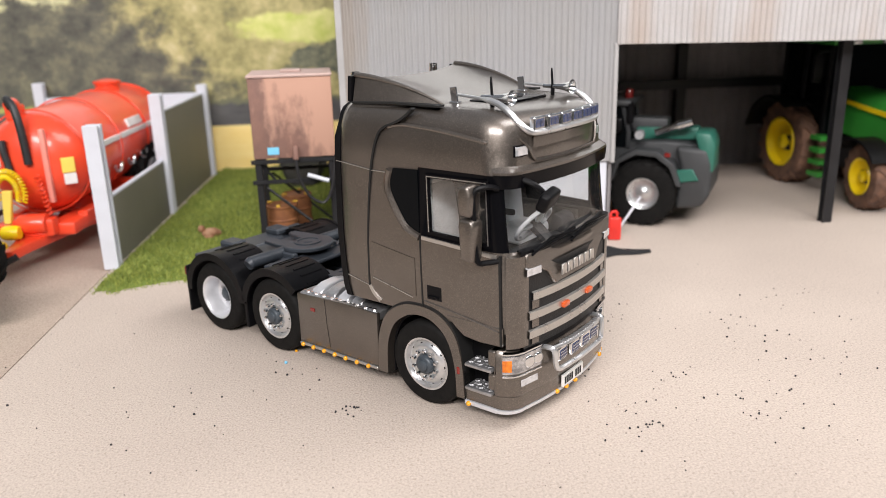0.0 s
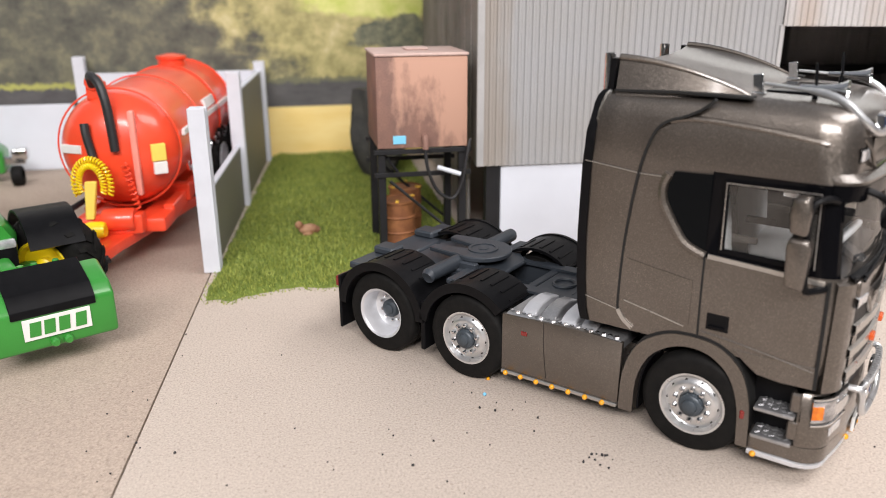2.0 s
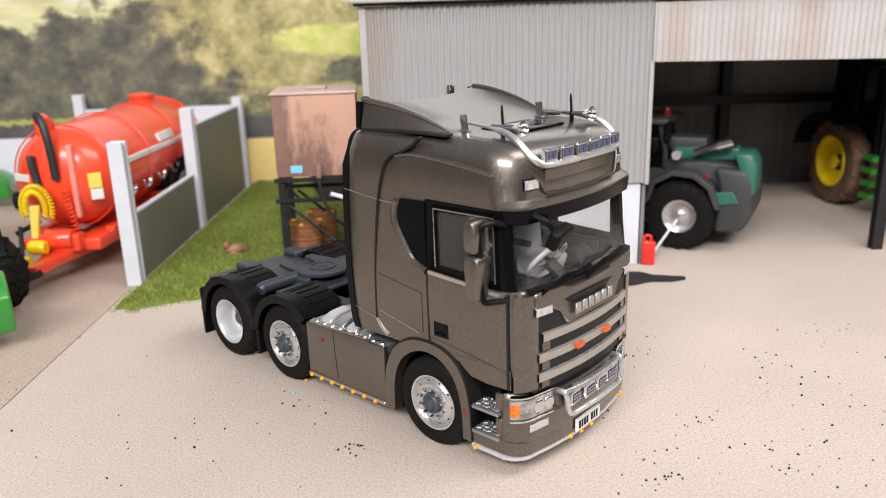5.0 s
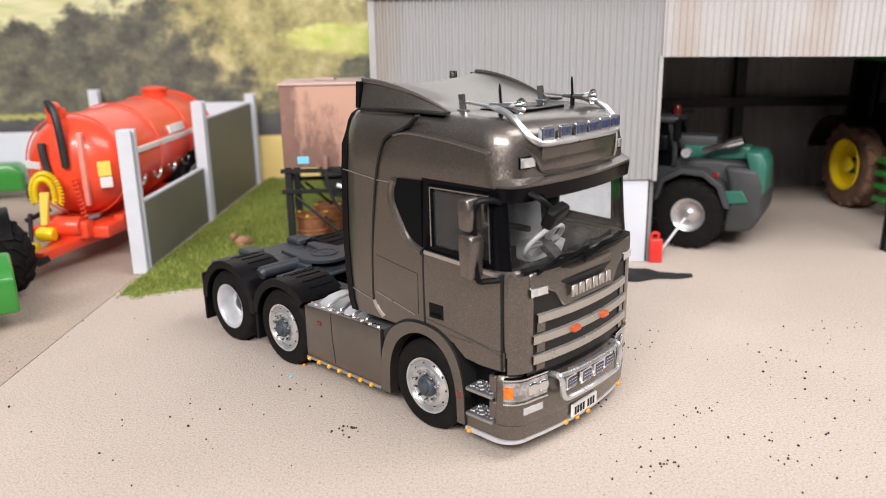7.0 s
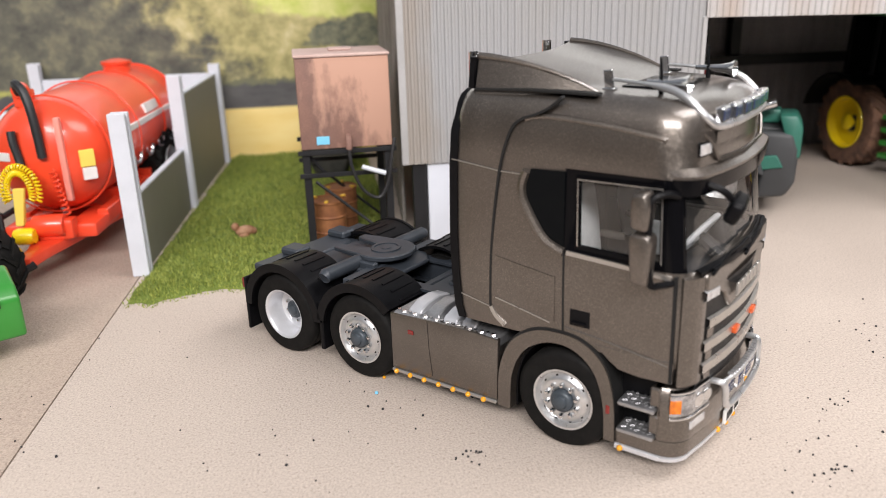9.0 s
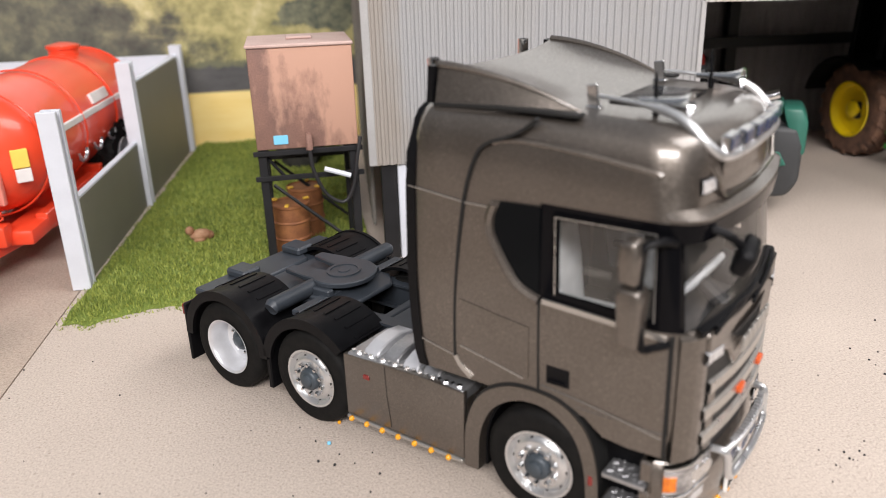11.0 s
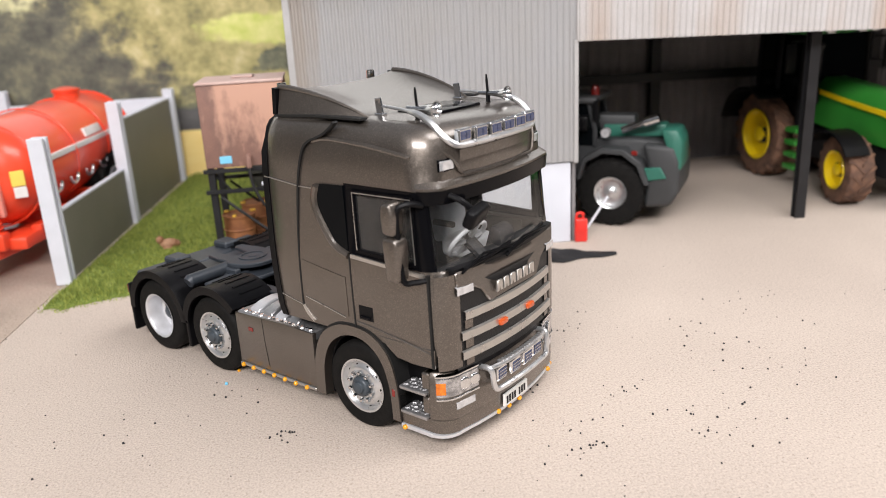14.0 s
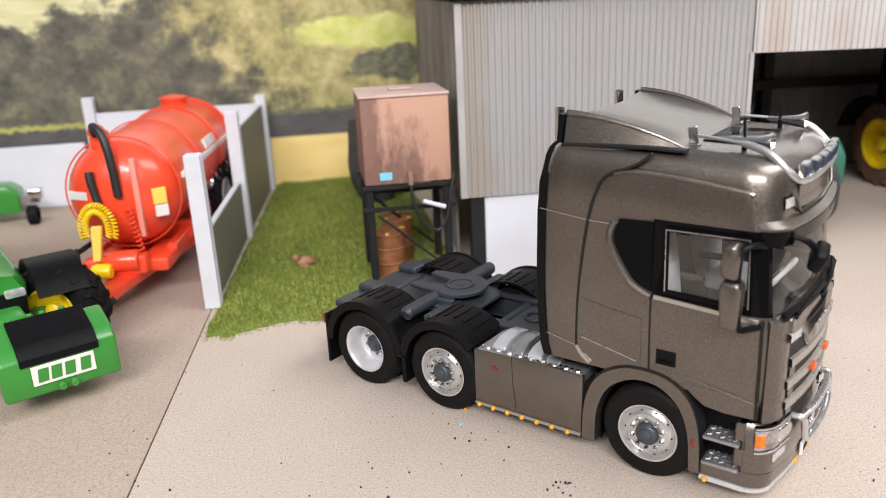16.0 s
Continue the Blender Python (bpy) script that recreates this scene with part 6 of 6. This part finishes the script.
prism(bm, [(35, 36), (42.5, 37), (42.5, 55), (39, 62), (29, 62), (33, 50)], "y", 6, 34, 2.0, 2)
part("tail_cover", bm, TEAL, ld, "teal green tail cover")
bm = B()
prism(bm, [(-10, 54), (30, 55), (30, 63), (-10, 62)], "y", 22, 36, 1.4, 2)
part("engine_cover", bm, TEAL, ld, "teal green engine cover")
bm = B()
prism(bm, [(22, 30), (34, 32), (30, 39), (20, 38)], "y", 3.4, 5.4, 0.5, 1)
part("side_flash", bm, TEAL, ld, "teal green side flash")
bm = B()
tube(bm, [(4, 14, 60), (20, 14, 66)], 2.2, 10), tube(bm, [(18, 14, 65), (27, 14, 68)], 3.2, 12)
part("exhaust", bm, CHROME, ld, "bright exhaust pipe")
bm = B()
lathe(bm, [(2.8, -3), (3.4, 0), (2.8, 3)], 14, "y", (-4, 4, 60))
part("lamp", bm, LAMPLENS, ld)
bm = B()
box(bm, 12, 16, 2.4, 4, 46, 49, 0.5, 1)
part("reflector", bm, REDLENS, ld, "small red reflector")
bm = B()
loft(bm, [[Vector((x * w - 36, y, z)) for x, y in ((-24, 12), (24, 12), (24, 48), (-24, 48))] for z, w in ((50, 1.0), (60, 1.0), (77.5, 0.8))], True)
part("cab_glass", bm, DARKGLASS, ld, "dark cab glazing", smooth=0)
for x, y in ((-59, 12), (-13, 12), (-59, 48), (-13, 48), (-36, 12)):
    bm = B()
    tube(bm, [(x, y, 50), (x, y, 60), (-36 + (x + 36) * 0.82, y, 77.5)], 1.6, 6)
    part("cab_pillar", bm, DARKGREY, ld)
bm = B()
box(bm, -60, -11, 8, 52, 77, 81, 1.6, 2)
part("cab_roof", bm, DARKGREY, ld)
bm = B()
lathe(bm, [(2.8, 81), (2.8, 85), (1.8, 87), (0.3, 87.4)], 14, "z", (-16, 24, 0))
part("beacon", bm, REDLENS, ld, "dark red beacon")
bm = B()
box(bm, -26, -16, 5, 12, 60, 70, 2, 2)
box(bm, -14, -10, 8, 14, 66, 80, 1, 1)
part("mirror", bm, BLACK, ld)
bm = B()
box(bm, -130, 10, 24, 38, 58, 68, 1.5, 2)
part("boom", bm, DARKGREY, ld)

# fuel can, rod and cloth beside the shed wall
can = thing("fuel_can", "small bright red fuel can by the white wall", "fuel can", mpose(179, 456, 0, 0, 0, -12))
bm = B()
box(bm, -3.8, 3.8, -2.8, 2.8, 0, 14.5, 1.0, 3)
part("body", bm, CANRED, can)
bm = B()
tube(bm, smooth_line([(-2.8, 0, 14.2), (-2.4, 0, 17.0), (-0.4, 0, 17.8), (1.2, 0, 17.0), (1.4, 0, 14.2)], 4), 0.9, 8)
part("handle", bm, CANRED, can)
bm = B()
lathe(bm, [(1.0, 14.3), (1.0, 16.4), (0.2, 16.6)], 12, "z", (2.5, 0, 0))
part("cap", bm, BLACK, can, "black cap")
bm = B()
tube(bm, [(182, 463, 0.8), (200, 468, 23)], 0.8, 8)
tagged(part("metal_rod", bm, POSTGREY), "thin grey rod leaning by the loader", "rod")
bm = B()
n = 18
grid = []
for i in range(n + 1):
    row = []
    for j in range(7):
        u, v = i / n, j / 6
        w = 11.5 * (1 - u ** 1.6) * (1 + 0.25 * math.sin(u * 9)) + 1.2
        x, y = 150 + 40 * u, 434 - 9 * u + (v - 0.5) * 2 * w * 0.9
        z = 0.3 + (1 - abs(2 * v - 1) ** 1.5) * (2.2 + 1.6 * math.sin(u * 11 + v * 4) + 2.0 * noise.noise((x * 0.13, y * 0.13, 3))) * (1 - 0.6 * u)
        row.append(bm.verts.new((x, y, max(0.3, z))))
    grid.append(row)
for i in range(n):
    for j in range(6):
        bm.faces.new((grid[i][j], grid[i + 1][j], grid[i + 1][j + 1], grid[i][j + 1]))
ob = tagged(part("cloth", bm, CLOTH, smooth=70), "crumpled black cloth lying on the yard", "cloth")
sol = ob.modifiers.new("thickness", "SOLIDIFY")
sol.thickness, sol.offset = 0.0004, 1.0

# small resin ornament on the grass
bm = B()
for c, r, sc in (((0, 0, 3.6), 4.2, (1.4, 0.9, 0.75)), ((-5.4, 0, 6.6), 2.4, (1, 0.9, 1)), ((4, 0.5, 2.8), 3.0, (1, 1, 0.8)), ((-1, -2.4, 1.6), 2.2, (1.5, 0.8, 0.6))):
    ret = bmesh.ops.create_uvsphere(bm, u_segments=14, v_segments=10, radius=r)
    bmesh.ops.scale(bm, vec=sc, verts=ret["verts"])
    bmesh.ops.translate(bm, vec=c, verts=ret["verts"])
tagged(part("ornament", bm, FUR, m=mpose(-74, 513, 2.0, 0, 0, 12)), "small brown resin ornament on the grass", "ornament")
# ---- grass, grit ----
GRASSBASE = mat("turf", (0.17, 0.22, 0.035), 0.9, 0, 0.35, 45, 900, 0.6, tint=(0.105, 0.155, 0.025), depth=0.0012)


def grass_material():
    m = mat("grass_fibre", (0.29, 0.345, 0.06), 0.7, 0, 0.25, 35, 700, 0.0, tint=(0.16, 0.225, 0.035))
    n, l = m.node_tree.nodes, m.node_tree.links
    b = n["Principled BSDF"]
    old = b.inputs["Base Color"].links[0].from_socket
    geo, r, mix = n.new("ShaderNodeNewGeometry"), n.new("ShaderNodeValToRGB"), n.new("ShaderNodeMixRGB")
    r.color_ramp.elements[0].color, r.color_ramp.elements[1].color = (0.075, 0.125, 0.018, 1), (0.44, 0.46, 0.10, 1)
    mix.inputs[0].default_value = 0.6
    l.new(geo.outputs["Random Per Island"], r.inputs[0]), l.new(old, mix.inputs[1]), l.new(r.outputs[0], mix.inputs[2])
    l.new(mix.outputs[0], b.inputs["Base Color"])
    return m


GRASS_L, GRASS_R, GRASS_B = -121.0, 14.0, 750.0


def grass_front(x):
    return 428 + 0.05 * (x + 120) + 9 * noise.noise((x * 0.03, 0, 5)) + 5 * noise.noise((x * 0.12, 2, 5))


def grass_left(y):
    return joint_x(y) + 2.5 + max(0, (y - 468)) * 0.02 + 1.5 * noise.noise((y * 0.06, 7, 1))


def turf_z(x, y):
    edge = min((y - grass_front(x)) / 14.0, (x - grass_left(y)) / 8.0, 1.0)
    return max(0.05, edge) * (2.2 + 1.5 * noise.noise((x * 0.035, y * 0.035, 0)) + 0.6 * noise.noise((x * 0.15, y * 0.15, 1)))


bm = B()
nx, ny = 70, 110
rows = []
for j in range(ny + 1):
    row = []
    for i in range(nx + 1):
        u, v = i / nx, j / ny
        y = 425 + (GRASS_B - 425) * v
        x0 = grass_left(y)
        x = x0 + (GRASS_R - x0) * u
        f = grass_front(x)
        y = f + (GRASS_B - f) * v
        row.append(bm.verts.new((x, y, turf_z(x, y))))
    rows.append(row)
for j in range(ny):
    for i in range(nx):
        bm.faces.new((rows[j][i], rows[j][i + 1], rows[j + 1][i + 1], rows[j + 1][i]))
tagged(part("turf", bm, GRASSBASE, smooth=80), "uneven green turf mat beside the fence", "grass", kind="stuff")

rng = np.random.default_rng(4)
verts, faces = [], []
for k in range(52000):
    x = rng.uniform(-134, GRASS_R)
    y = 418 + (GRASS_B - 418) * rng.random() ** 1.35
    d = min((y - grass_front(x)) / 9.0, (x - grass_left(y)) / 4.0)
    if d < -0.5 or (d < 1 and rng.random() > 0.25 + 0.75 * max(0, d)):
        continue
    z = turf_z(x, y) if d > 0 else 0.0
    h, a, w = rng.uniform(1.0, 2.8) * (0.6 if d < 0.6 else 1), rng.uniform(0, 6.283), rng.uniform(0.28, 0.5)
    lean, b = rng.uniform(0.2, 1.6), rng.uniform(0, 6.283)
    dx, dy = math.cos(a) * w, math.sin(a) * w
    i = len(verts)
    verts += [((x - dx) * MM, (y - dy) * MM, (z - 0.2) * MM), ((x + dx) * MM, (y + dy) * MM, (z - 0.2) * MM), ((x + math.cos(b) * lean) * MM, (y + math.sin(b) * lean) * MM, (z + h) * MM)]
    faces.append((i, i + 1, i + 2))
me = bpy.data.meshes.new("grass")
me.from_pydata(verts, [], faces)
me.materials.append(grass_material())
tagged(new("grass", me), "short mossy green grass fibres", "grass", kind="stuff")

# dark grit strewn over the yard
verts, faces = [], []


def grit(x, y, s):
    i = len(verts)
    n = 6
    rot = rng.uniform(0, 6.28)
    for k in range(n):
        a = rot + 2 * math.pi * k / n
        r = s * rng.uniform(0.75, 1.15)
        verts.append(((x + r * math.cos(a)) * MM, (y + r * math.sin(a)) * MM, 0.0))
        verts.append(((x + 0.75 * r * math.cos(a)) * MM, (y + 0.75 * r * math.sin(a)) * MM, s * rng.uniform(0.8, 1.3) * MM))
    verts.append((x * MM, y * MM, s * 1.35 * MM))
    for k in range(n):
        p, q = i + 2 * k, i + 2 * ((k + 1) % n)
        faces.append((p, q, q + 1, p + 1)), faces.append((p + 1, q + 1, i + 2 * n))


CLUSTERS = ((8.5, 269.5, 7, 14), (110, 237, 8, 12), (135, 273, 6, 7), (150, 255, 20, 8), (205, 275, 22, 12), (180, 310, 26, 12), (130, 335, 16, 14), (115, 248, 10, 6), (-15, 300, 26, 8), (-64, 285, 30, 9), (95, 225, 25, 6), (-130, 300, 40, 7), (210, 330, 30, 14), (160, 240, 26, 14), (100, 279, 6, 9))
for cx, cy, spread, count in CLUSTERS:
    for k in range(count):
        grit(cx + rng.normal(0, spread * 0.55), cy + rng.normal(0, spread * 0.45), rng.uniform(0.25, 0.52))
for k in range(90):
    grit(rng.uniform(-160, 300), rng.uniform(180, 400), rng.uniform(0.15, 0.36))
me = bpy.data.meshes.new("grit")
me.from_pydata(verts, [], faces)
me.materials.append(STONE)
tagged(new("grit", me), "loose dark grit strewn over the yard", "grit", kind="stuff")
for x, y, m, name, label in ((-13, 325, AMBER, "orange_crumb", "tiny orange crumb on the yard"), (-17, 314, BLUE, "blue_crumb", "tiny pale blue crumb on the yard")):
    bm = B()
    bmesh.ops.create_icosphere(bm, subdivisions=1, radius=0.75)
    tagged(part(name, bm, m, m=mpose(x, y, 0.5)), label, "crumb")
